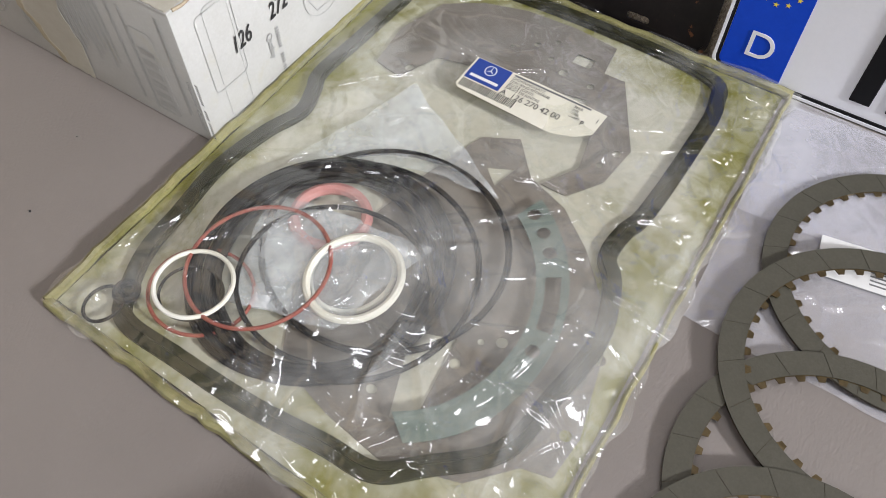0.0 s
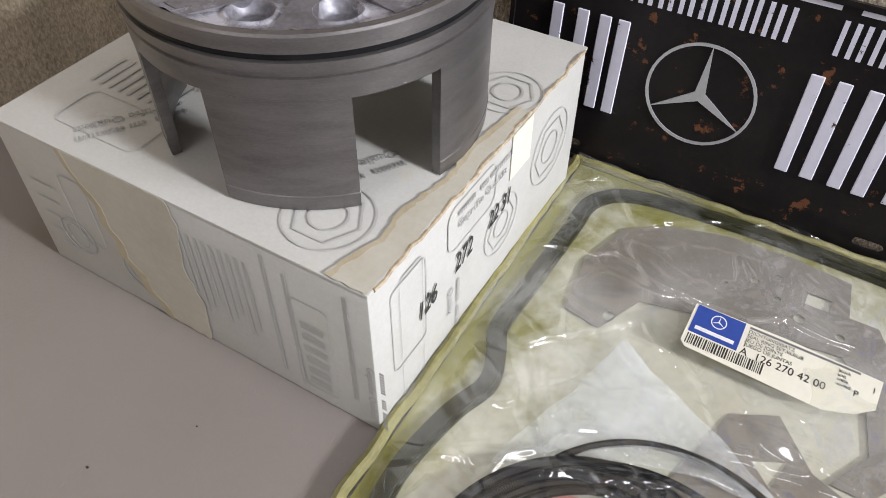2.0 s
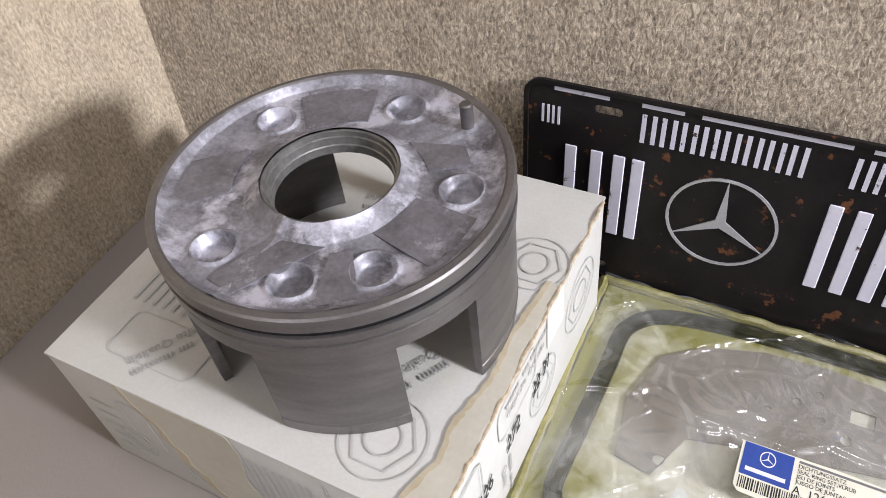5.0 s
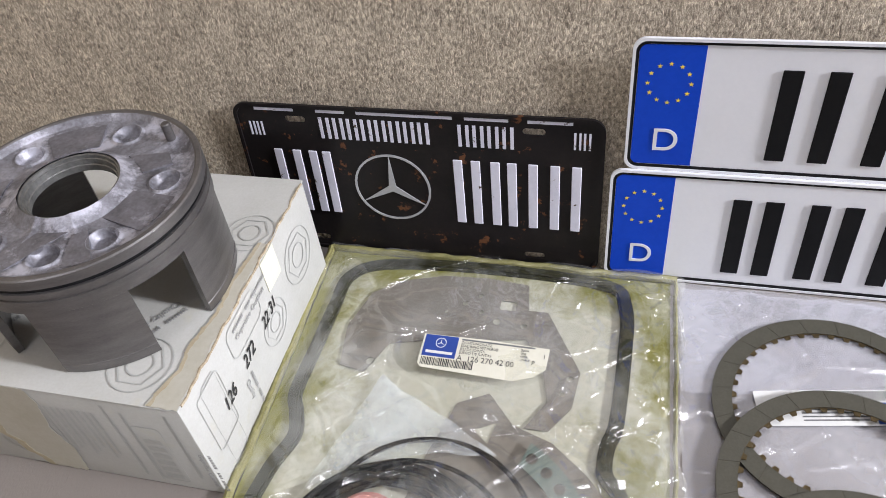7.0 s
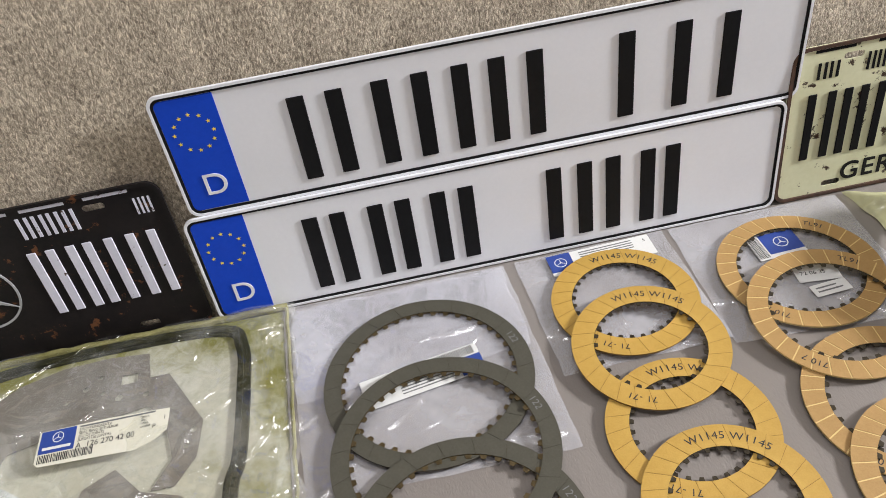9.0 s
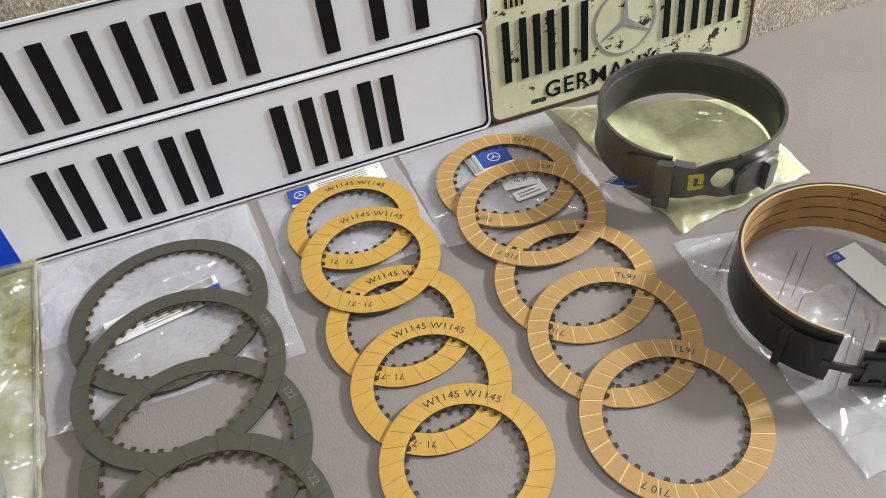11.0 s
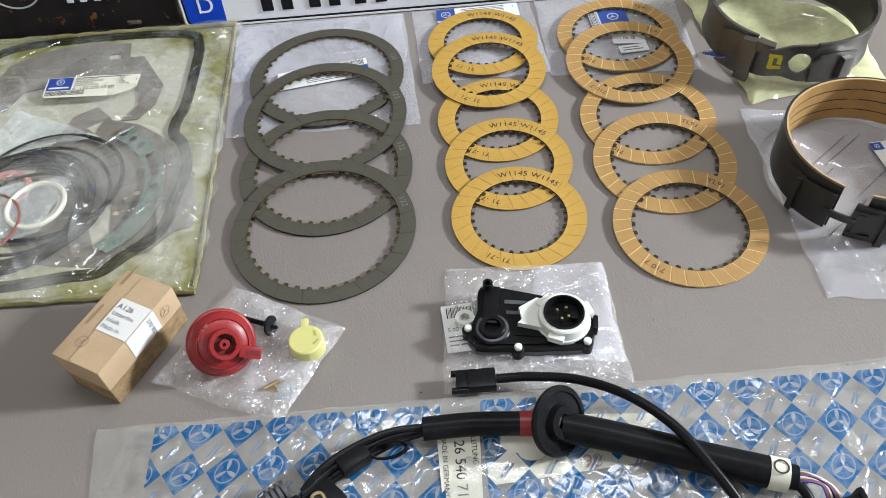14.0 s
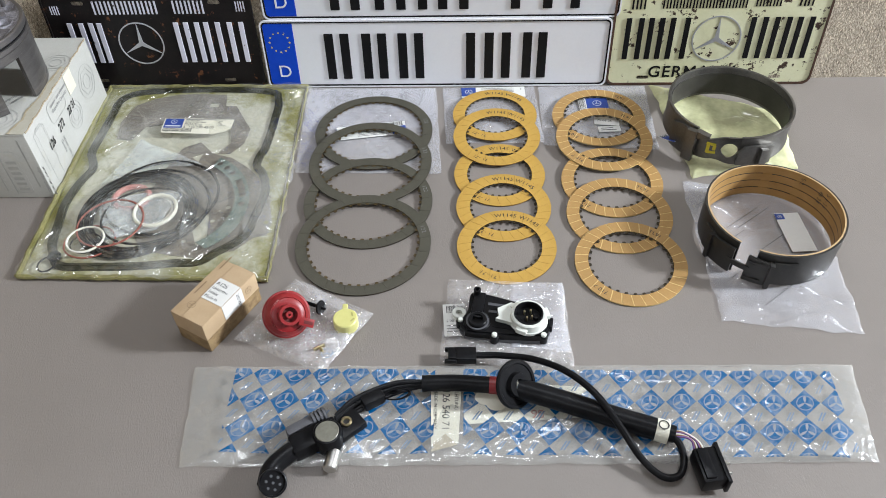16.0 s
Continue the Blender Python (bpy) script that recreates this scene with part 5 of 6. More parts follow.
for k, (cx, cy, r, w, z, ry, mat, lab) in enumerate((
        (-0.121, -0.292, 0.0735, 0.0027, 0.0088, 0.0765, BLACK_RUBBER, "thick black rubber seal ring"), (-0.117, -0.289, 0.0685, 0.0024, 0.0095, 0.073, BLACK_RUBBER, "black rubber seal ring"), (-0.119, -0.295, 0.0655, 0.0018, 0.0112, 0.069, BLACK_RUBBER, "black rubber seal ring"),
        (-0.115, -0.294, 0.0625, 0.0018, 0.0118, 0.066, BLACK_RUBBER, "black rubber seal ring"), (-0.108, -0.285, 0.077, 0.0014, 0.0100, 0.075, BLACK_RUBBER, "thin black seal ring"), (-0.098, -0.262, 0.074, 0.0016, 0.0094, 0.072, BLACK_RUBBER, "thin black seal ring"),
        (-0.106, -0.301, 0.0575, 0.0012, 0.0128, 0.052, BLACK_RUBBER, "thin black seal ring"), (-0.120, -0.297, 0.070, 0.0020, 0.0120, 0.0722, BLACK_RUBBER, "black rubber seal ring"), (-0.126, -0.300, 0.0665, 0.0022, 0.0085, 0.071, BLACK_RUBBER, "black rubber seal ring"),
        (-0.148, -0.317, 0.041, 0.0011, 0.0148, 0.043, RING_RED, "thin brick-red sealing ring"), (-0.138, -0.264, 0.0225, 0.0033, 0.0090, 0.022, RING_PINK, "pale red sealing ring"), (-0.097, -0.293, 0.0265, 0.0021, 0.0138, 0.0285, RING_WHITE, "white plastic sealing ring"),
        (-0.101, -0.290, 0.0235, 0.0015, 0.0098, 0.026, RING_WHITE, "white plastic sealing ring"), (-0.170, -0.347, 0.0225, 0.0012, 0.0152, 0.0222, RING_WHITE, "thin white sealing ring"), (-0.168, -0.352, 0.019, 0.0007, 0.0135, 0.017, BLACK_RUBBER, "thin black ring"),
        (-0.208, -0.383, 0.0105, 0.0008, 0.0086, 0.012, BLACK_RUBBER, "small black ring"), (-0.203, -0.370, 0.006, 0.0018, 0.0088, 0.006, BLACK_RUBBER, "small black ring"), (-0.166, -0.347, 0.0315, 0.001, 0.0110, 0.028, RING_RED, "thin brick-red sealing ring"))):
    solo("seal_ring", hoop(cx, cy, z, r, w * (1.3 if mat is BLACK_RUBBER else 1.15), 80, 8, ry, (0.01 * math.sin(k * 2.3), 0.01 * math.cos(k * 1.7))), mat, lab + " in the gasket bag", "seal ring", "seal rings in the bag")
b = film([(-0.152, -0.345), (-0.088, -0.325), (-0.072, -0.250), (-0.178, -0.268)], 0.004, 31, 0.0108, 40, 40, 0.02, 0.0012, 0.001, None, 0.2, True)
for v in b.verts:
    v.co.z = max(v.co.z, 0.0100)
solo("small_pouch", b, POUCH_FILM, "milky plastic pouch with small seals", "plastic pouch")
b = film([(-0.19, -0.245), (-0.12, -0.205), (-0.06, -0.195), (-0.16, -0.14)], 0.0015, 33, 0.0085, 40, 40, 0.03, 0.0006, 0.001, None, 0.2, False)
solo("small_pouch", b, POUCH_FILM, "flat milky plastic pouch", "plastic pouch")


# ---- bags under the discs, with their labels ----
def flat_bag(corners, label, seed, material, amp=0.0012, double=False, size=0.045, nx=80, ny=80, z0=0.0008):
    cx, cy = sum(c[0] for c in corners) / 4, sum(c[1] for c in corners) / 4
    p = thing("clear_bag", pose(cx, cy, 0), label, "plastic bag", "clear bags")
    part("film", film(corners, amp, seed, z0, nx, ny, size, 0.0, 0.0004, None, 0.08, double), material, p, "creased thin film", here=True)
    return p


def paper_tag(parent, m, w, h, blue, barcode, texts, label="white printed paper label"):
    lab = part("label", sheet(rounded(w, h, 0.001, 2, w / 2, h / 2), [], 0, 0.0003), LABEL_WHITE, parent, label, smooth=False)
    lab.matrix_basis = parent.matrix_basis.inverted() @ m
    if blue:
        part("blue_field", bars([blue], 0.0003, 0.0004), LABEL_BLUE, lab, "blue printed field", smooth=False)
        part("emblem", emblem(min(blue[3] - blue[1], blue[2] - blue[0]) * 0.26, 0.0004, 0.0005, m=pose((blue[0] + blue[2]) / 2, (blue[1] + blue[3]) / 2, 0), ring=0.14), LABEL_WHITE, lab, "", smooth=False)
    if barcode:
        rng = random.Random(int(w * 1e5))
        x, code = barcode[0], None
        while x < barcode[2]:
            a = rng.choice((0.0004, 0.0006, 0.0009))
            code = bars([(x, barcode[1], x + a, barcode[3])], 0.0003, 0.0004, bm=code)
            x += a + rng.choice((0.0005, 0.0007))
        tagged(part("barcode", code, INK, lab, "printed barcode", smooth=False), kind="stuff")
    for t in texts:
        if isinstance(t[0], str):
            part("print", turned(lettering(t[0], t[3], 0.00004), pose(t[1], t[2], 0.00035)), INK, lab, "", smooth=False)
        else:
            part("bar", bars([t], 0.0003, 0.0004), GREY_INK, lab, "", smooth=False)
    return lab


g = flat_bag([(0.069, -0.2055), (0.2716, -0.208), (0.260, -0.006), (0.060, -0.004)], "clear plastic bag under grey clutch discs", 5, FILM_MILKY)
part("sleeve_edge", film([(0.066, -0.115), (0.262, -0.105), (0.257, -0.010), (0.064, -0.010)], 0.001, 6, 0.0022, 60, 40, 0.04, 0, 0.001, None, 0.1, False), FILM_MILKY, g, "second layer of film", here=True)
paper_tag(g, pose(0.1215, -0.138, 0.0032, 0, 0, 9.5), 0.100, 0.030, (0.080, 0.001, 0.100, 0.019), (0.056, 0.0205, 0.096, 0.029), [("5", 0.004, 0.006, 0.005)] + [(0.03, 0.004 + 0.003 * k, 0.075, 0.0051 + 0.003 * k) for k in range(5)])
g = flat_bag([(0.277, -0.143), (0.417, -0.141), (0.411, -0.004), (0.270, -0.006)], "clear plastic bag under yellow clutch discs", 8, FILM_MILKY)
paper_tag(g, pose(0.2995, -0.0365, 0.0032, 0, 0, 2), 0.097, 0.026, (0.0, 0.004, 0.022, 0.026), (0.03, 0.001, 0.07, 0.010), [("5", 0.09, 0.018, 0.005)] + [(0.03, 0.013 + 0.003 * k, 0.08, 0.0142 + 0.003 * k) for k in range(4)])
g = flat_bag([(0.416, -0.147), (0.577, -0.158), (0.580, -0.004), (0.417, -0.004)], "clear plastic bag under tan clutch discs", 9, FILM_MILKY)
paper_tag(g, pose(0.4745, -0.070, 0.0032, 0, 0, 2), 0.044, 0.03, (0.012, 0.005, 0.044, 0.03), (0.0, 0.002, 0.011, 0.028), [])
paper_tag(g, pose(0.492, -0.103, 0.0034, 0, 0, -6), 0.036, 0.018, None, None, [("72 06 25", 0.004, 0.008, 0.006)], "torn white paper label")
paper_tag(g, pose(0.497, -0.122, 0.0036, 0, 0, 4), 0.032, 0.013, None, None, [(0.004, 0.004, 0.026, 0.0055), (0.004, 0.008, 0.022, 0.0095)], "torn white paper label")

p = thing("yellow_bag", pose(0.67, -0.11, 0), "pale yellow folded bag under the steel brake band", "plastic bag")
part("film", film([(0.611, -0.219), (0.755, -0.200), (0.768, -0.075), (0.588, -0.003)], 0.0058, 21, 0.001, 110, 100, 0.026, 0.004, 0.0012, None, 0.08, False), FILM_PALE_YELLOW, p, "crumpled pale yellow film", here=True)
paper_tag(p, pose(0.578, -0.135, 0.005, 0, -25, -68), 0.038, 0.015, (0.008, 0.0, 0.038, 0.015), (0.0, 0.001, 0.008, 0.014), [])

p = thing("clear_bag", pose(0.665, -0.35, 0), "crumpled clear bag under the lined brake band", "plastic bag", "clear bags")
part("film", film([(0.594, -0.4635), (0.748, -0.482), (0.758, -0.250), (0.5945, -0.2265)], 0.0048, 22, 0.0008, 120, 130, 0.022, 0.0, 0.0012, None, 0.08, False), FILM_MILKY, p, "crumpled clear film", here=True)
for k in range(9):
    x0, y0 = 0.605 + 0.014 * (k % 5), -0.275 - 0.042 * (k // 2)
    part("print_line", block(0.062, 0.0005, 0.0003, (x0 + 0.03, y0, 0.0042), 0, m=Matrix.Translation((x0, y0, 0)) @ pose(0, 0, 0, 0, 0, 38) @ Matrix.Translation((-x0, -y0, 0))), INK, p, "thin printed line", here=True)
paper_tag(p, pose(0.7015, -0.3605, 0.0058, 0, 0, 4), 0.031, 0.067, (0.0, 0.056, 0.011, 0.066), None, [], "blank white paper label")


# ---- small carton ----
def kraft_box():
    L, W, H = 0.087, 0.0455, 0.0455
    p = thing("small_carton", pose(0.0238, -0.4585, 0, 0, 0, 61), "small kraft cardboard box with white part label", "carton")
    b = block(L, W, H * 0.45, (0, 0, 0), 0.0012)
    part("base", b, KRAFT_SIDE, p, "mottled brown board sides")
    part("sleeve", block(L + 0.0008, W + 0.0008, H * 0.56, (0, 0, H * 0.44), 0.0012), KRAFT, p, "plain kraft upper half")
    part("flap", sheet([(-L / 2, -W / 2), (L / 2, -W / 2), (L / 2, 0.004), (L / 2 - 0.003, 0.0055), (-L / 2 + 0.002, 0.006), (-L / 2, 0.004)], [], H + 0.0001, H + 0.0008), KRAFT, p, "folded top flap", smooth=False)
    lab = part("label", block(0.032, 0.029, 0.0004, (0, 0, 0), 0), LABEL_WHITE, p, "white printed label over two faces")
    lab.matrix_basis = pose(0.003, -W / 2 + 0.0145, H + 0.0009)
    part("label_fold", block(0.032, 0.0004, 0.022, (0.003, -W / 2 - 0.0008, H - 0.0215), 0), LABEL_WHITE, p)
    for t, x, s in (("A126", 0.0085, 0.0072), ("Unterdru", 0.002, 0.0056), ("Inhalt:", -0.0045, 0.0056), ("Made in", -0.011, 0.0056)):
        part("print", turned(lettering(t, s, 0.00004), pose(x - 0.002, 0.013, 0.00045, 0, 0, -90)), INK, lab, "", smooth=False)
    down = Matrix(((0, 1, 0, 0), (0, 0, -1, -W / 2 - 0.0011), (-1, 0, 0, H - 0.002), (0, 0, 0, 1)))
    for t, x, s in (("270 9079", 0.0095, 0.0058),):
        part("print", turned(lettering(t, s, 0.00004), down @ pose(0, x, 0)), INK, p, "", smooth=False)
    part("emblem", emblem(0.005, 0, 0.0001, m=pose(-0.026, 0.008, H + 0.001), ring=0.09, arm=0.07), KRAFT_PRINT, p, "", smooth=False)
    part("emblem", emblem(0.005, 0, 0.0001, m=pose(0.028, -W / 2 - 0.0007, H - 0.012, 90), ring=0.09, arm=0.07), KRAFT_PRINT, p, "", smooth=False)
    for x in (-0.012, 0.03):
        part("bar", bars([(x, 0.016, x + 0.02, 0.0178), (x + 0.002, 0.02, x + 0.017, 0.0212)][:1], 0, 0.0001, m=pose(0, 0, H + 0.0007)), KRAFT_PRINT, p, "", smooth=False)
    part("tape", block(L + 0.001, 0.0006, 0.002, (0, -W / 2 - 0.0003, H * 0.43), 0), KRAFT_SIDE, p)
    return p


kraft_box()


# ---- red vacuum unit and its small parts on a bag ----
p = thing("clear_bag", pose(0.122, -0.47, 0), "small crinkled clear bag under the red unit", "plastic bag", "clear bags")
part("film", film([(0.0445, -0.491), (0.1485, -0.538), (0.199, -0.454), (0.100, -0.401)], 0.0095, 41, 0.0008, 110, 110, 0.018, 0.0, 0.0008, None, 0.06, False), FILM, p, "crinkled glossy clear film", here=True)
part("emblem", emblem(0.0065, 0, 0.0002, m=pose(0.152, -0.512, 0.005), ring=0.1, arm=0.1), BAG_BLUE_DARK, p, "faint printed ring", smooth=False, here=True)


def vacuum_unit():
    az = Vector((0.40, -0.60, 0.69)).normalized()
    ax = (Vector((1, 0, 0)) - az * az.x).normalized()
    ay = az.cross(ax)
    turn = Matrix((ax, ay, az)).transposed().to_4x4()
    p = thing("vacuum_unit", Matrix.Translation((0.1015, -0.4705, 0.0215)) @ turn @ pose(0, 0, 0, 0, 0, -14) @ Matrix.Scale(0.9, 4), "round red plastic vacuum capsule with side nozzle", "vacuum unit")
    prof = [(0, 0), (0.018, 0), (0.026, 0.003), (0.0285, 0.007), (0.0295, 0.009), (0.0295, 0.0125), (0.0285, 0.0135), (0.0275, 0.0138), (0.0262, 0.018), (0.0235, 0.0205), (0.0228, 0.0212), (0.020, 0.0235), (0.0145, 0.025), (0, 0.025)]
    part("body", lathe(prof, 64), RED_PLASTIC, p)
    part("collar", lathe([(0.0135, 0.0245), (0.0135, 0.033), (0.0125, 0.034), (0.0095, 0.034), (0.009, 0.033), (0.009, 0.0262), (0.0085, 0.0245)], 48), RED_PLASTIC, p)
    part("socket", lathe([(0.0, 0.0252), (0.0088, 0.0252), (0.0088, 0.0262), (0, 0.0262)], 32), RED_DARK, p, "dark red socket")
    part("core", lathe([(0.0014, 0.026), (0.0045, 0.026), (0.0045, 0.031), (0.0038, 0.0315), (0.0014, 0.0315)], 24), RED_PLASTIC, p)
    for a in (40, 160, 280):
        part("catch", block(0.003, 0.005, 0.003, (0, 0, 0), 0.0005, m=pose(0.0098 * math.cos(radians(a)), 0.0098 * math.sin(radians(a)), 0.029, 0, 0, a)), RED_DARK, p)
    noz = block(0.019, 0.0105, 0.009, (0.0225, -0.004, 0.0235), 0.001)
    part("nozzle", noz, RED_PLASTIC, p)
    # A flat bar, not a recess; the slot's shade is put into darker red.
    part("nozzle_slot", block(0.011, 0.004, 0.0006, (0.0245, -0.004, 0.0322), 0), RED_DARK, p)
    part("print", turned(lettering("15 99", 0.004, 0.0001), pose(-0.019, 0.006, 0.0242, 0, 0, 60)), RING_PINK, p, "", smooth=False)
    part("rib", lathe([(0.0205, 0.0228), (0.0215, 0.0238), (0.0222, 0.0222)], 64), RED_PLASTIC, p)
    return p


vacuum_unit()
p = thing("plastic_pin", pose(0.1285, -0.4475, 0.010, 0, 0, -22), "black plastic pin with round flange", "plastic pin")
part("shaft", turned(peg(0.0022, 0.028, (0, 0, 0), 16, 0.0006), pose(-0.018, 0, 0, 0, 90)), BLACK_PLASTIC, p)
part("flange", turned(peg(0.0085, 0.002, (0, 0, 0), 28, 0.0008), pose(0.0095, 0, -0.0005, 0, 78)), BLACK_PLASTIC, p)
part("cone", turned(peg(0.0052, 0.006, (0, 0, 0), 20, 0.0006, 0.002), pose(0.0095, 0, 0, 0, -95)), BLACK_PLASTIC, p)
part("tip", turned(peg(0.0018, 0.006, (0, 0, 0), 12, 0.0006, 0.0012), pose(0.011, 0, -0.0006, 0, 88)), BLACK_PLASTIC, p)
p = thing("sealing_plug", pose(0.1695, -0.4735, 0.0045, 0, 0, 0), "pale yellow round plastic plug with tab", "plastic plug")
part("body", lathe([(0, 0), (0.0138, 0), (0.0142, 0.001), (0.0138, 0.0135), (0.0128, 0.0145), (0, 0.0145)], 40), YELLOW_PLASTIC, p)
part("tab", block(0.006, 0.010, 0.003, (-0.002, 0.0165, 0.010), 0.001), YELLOW_PLASTIC, p)
for a in (35, -20):
    part("slot", block(0.0055, 0.0018, 0.0004, (0, 0, 0), 0, m=pose(0.009 * math.cos(radians(a)), 0.009 * math.sin(radians(a)), 0.0144, 0, 0, a + 70)), PLUG_SLOT, p, "moulded slot, its shade put into the colour")
p = thing("brass_fitting", pose(0.143, -0.506, 0.0075, 0, 0, 30), "small brass tee fitting on the bag", "fitting")
part("barrel", turned(peg(0.0019, 0.013, (0, 0, -0.0065), 14, 0.0004), pose(0, 0, 0, 0, 90)), BRASS, p)
part("branch", turned(peg(0.0016, 0.007, (0, 0, 0), 14, 0.0004), pose(0.001, 0, 0, 90, 0, 0)), BRASS, p)


# ---- switch on its bag ----
p = thing("clear_bag", pose(0.345, -0.467, 0), "clear bag under the black switch", "plastic bag", "clear bags")
part("film", film([(0.275, -0.5235), (0.4215, -0.527), (0.420, -0.408), (0.2847, -0.4013)], 0.0068, 51, 0.0008, 110, 100, 0.026, 0.0, 0.0006, None, 0.06, False), FILM, p, "creased clear film", here=True)
part("folded_flap", film([(0.354, -0.503), (0.418, -0.508), (0.419, -0.409), (0.356, -0.410)], 0.004, 52, 0.0045, 50, 60, 0.024, 0.0, 0.001, None, 0.1, False), FILM_MILKY, p, "folded milky layer", here=True)
paper_tag(p, pose(0.281, -0.489, 0.0048, 0, 0, 4), 0.026, 0.046, None, (0.004, 0.033, 0.025, 0.043), [("5 00", 0.003, 0.020, 0.005)] + [(0.003, 0.006 + 0.004 * k, 0.018, 0.0072 + 0.004 * k) for k in range(3)])


def switch():
    p = thing("gear_switch", pose(0.3482, -0.4725, 0.0052, 0, 0, -10) @ Matrix.Scale(1.06, 4), "black gear switch with white locking collar", "switch")
    out = [(-0.045, -0.014), (-0.040, -0.022), (-0.030, -0.026), (0.036, -0.019), (0.046, -0.012), (0.047, 0.004), (0.038, 0.016), (0.020, 0.022), (-0.022, 0.029), (-0.036, 0.030), (-0.041, 0.024), (-0.040, 0.006)]
    line = [tuple(v)[:2] for v in smooth_line([(x, y, 0) for x, y in out], 5, True)]
    part("base", sheet([(x * 1.02, y * 1.02) for x, y in line], [], 0, 0.005), GREY_RUBBER, p, "dark grey base plate")
    part("body", sheet(line, [], 0.005, 0.011), BLACK_PLASTIC, p)
    part("cover", sheet([(x * 0.93 - 0.0005, y * 0.9) for x, y in line], [], 0.011, 0.0125), BLACK_PLASTIC, p)
    part("hub", lathe([(0.0062, 0.005), (0.0135, 0.005), (0.0135, 0.0135), (0.0125, 0.0142), (0.0098, 0.0142), (0.0098, 0.017), (0.009, 0.0178), (0.0062, 0.0178)], 40, at=(-0.0275, -0.0105, 0)), BLACK_PLASTIC, p)
    part("hub_ring", lathe([(0.0102, 0.0142), (0.0122, 0.0142), (0.0122, 0.0146), (0.0102, 0.0146)], 40, at=(-0.0275, -0.0105, 0)), GREY_RUBBER, p, "worn grey ring")
    part("lever", block(0.012, 0.034, 0.004, (-0.030, 0.010, 0.0122), 0.0012), BLACK_PLASTIC, p)
    part("post", lathe([(0.0022, 0.012), (0.0042, 0.012), (0.0038, 0.022), (0.0022, 0.022)], 20, at=(-0.0335, 0.0255, 0)), BLACK_PLASTIC, p)
    for x, y in ((-0.0455, -0.011), (-0.0075, -0.0245), (0.0425, -0.0155)):
        part("stud", peg(0.0029, 0.003, (x, y, 0.0115), 18, 0.0008), WHITE_PLASTIC, p, "white plastic rivet")
        part("rivet_boss", peg(0.0046, 0.0095, (x, y, 0.002), 18, 0.0008), BLACK_PLASTIC, p)
    part("washer", lathe([(0.0035, 0.002), (0.0072, 0.002), (0.0072, 0.006), (0.0035, 0.006)], 24, at=(-0.0495, 0.0035, 0)), WHITE_PLASTIC, p, "pale grey eyelet")
    part("rib", block(0.03, 0.0012, 0.001, (0.004, -0.014, 0.0124), 0), BLACK_PLASTIC, p)
    part("rib", block(0.0012, 0.016, 0.001, (0.002, -0.006, 0.0124), 0), BLACK_PLASTIC, p)
    part("moulded_mark", bars([(-0.020, 0.0135, 0.003, 0.017)], 0.0125, 0.0129), GREY_RUBBER, p)
    part("moulded_mark", bars([(-0.018, 0.004, -0.004, 0.0072)], 0.0125, 0.0129), GREY_RUBBER, p)
    c = (0.0245, 0.0015, 0)
    part("collar", lathe([(0.0152, 0.010), (0.0205, 0.010), (0.0205, 0.014), (0.0195, 0.0145), (0.0185, 0.022), (0.0175, 0.0228), (0.0152, 0.0228)], 56, at=c), WHITE_PLASTIC, p, "white locking collar")
    part("collar_tab", sheet([(-0.010, -0.010), (-0.007, -0.006), (-0.010, 0.004), (0.003, 0.014), (0.010, 0.013), (0.008, -0.003), (0.008, -0.013)], [], 0.0126, 0.0175, m=pose(0.001, 0.0035, 0)), WHITE_PLASTIC, p, "white collar tab")
    for a in (25, 140, 255):
        part("collar_lug", block(0.006, 0.012, 0.006, (0, 0, 0), 0.0012, m=pose(c[0] + 0.0195 * math.cos(radians(a)), c[1] + 0.0195 * math.sin(radians(a)), 0.0135, 0, 0, a)), WHITE_PLASTIC, p)
    part("socket", lathe([(0, 0.012), (0.015, 0.012), (0.015, 0.0242), (0.0138, 0.0242), (0.0132, 0.0165), (0, 0.0165)], 48, at=c), BLACK_PLASTIC, p)
    for x, y in ((-0.005, 0.003), (0.0015, 0.0055), (-0.0015, -0.0045), (0.0035, -0.002)):
        part("contact", peg(0.0011, 0.0065, (c[0] + x, c[1] + y, 0.016), 12, 0.0004), BRASS, p, "brass contact pin")
    part("key", block(0.005, 0.006, 0.005, (c[0] + 0.0078, c[1] - 0.0005, 0.0162), 0.0005), BLACK_PLASTIC, p)
    part("clip", block(0.004, 0.012, 0.010, (0.0485, 0.002, 0.003), 0.001), BLACK_PLASTIC, p)
    return p


switch()


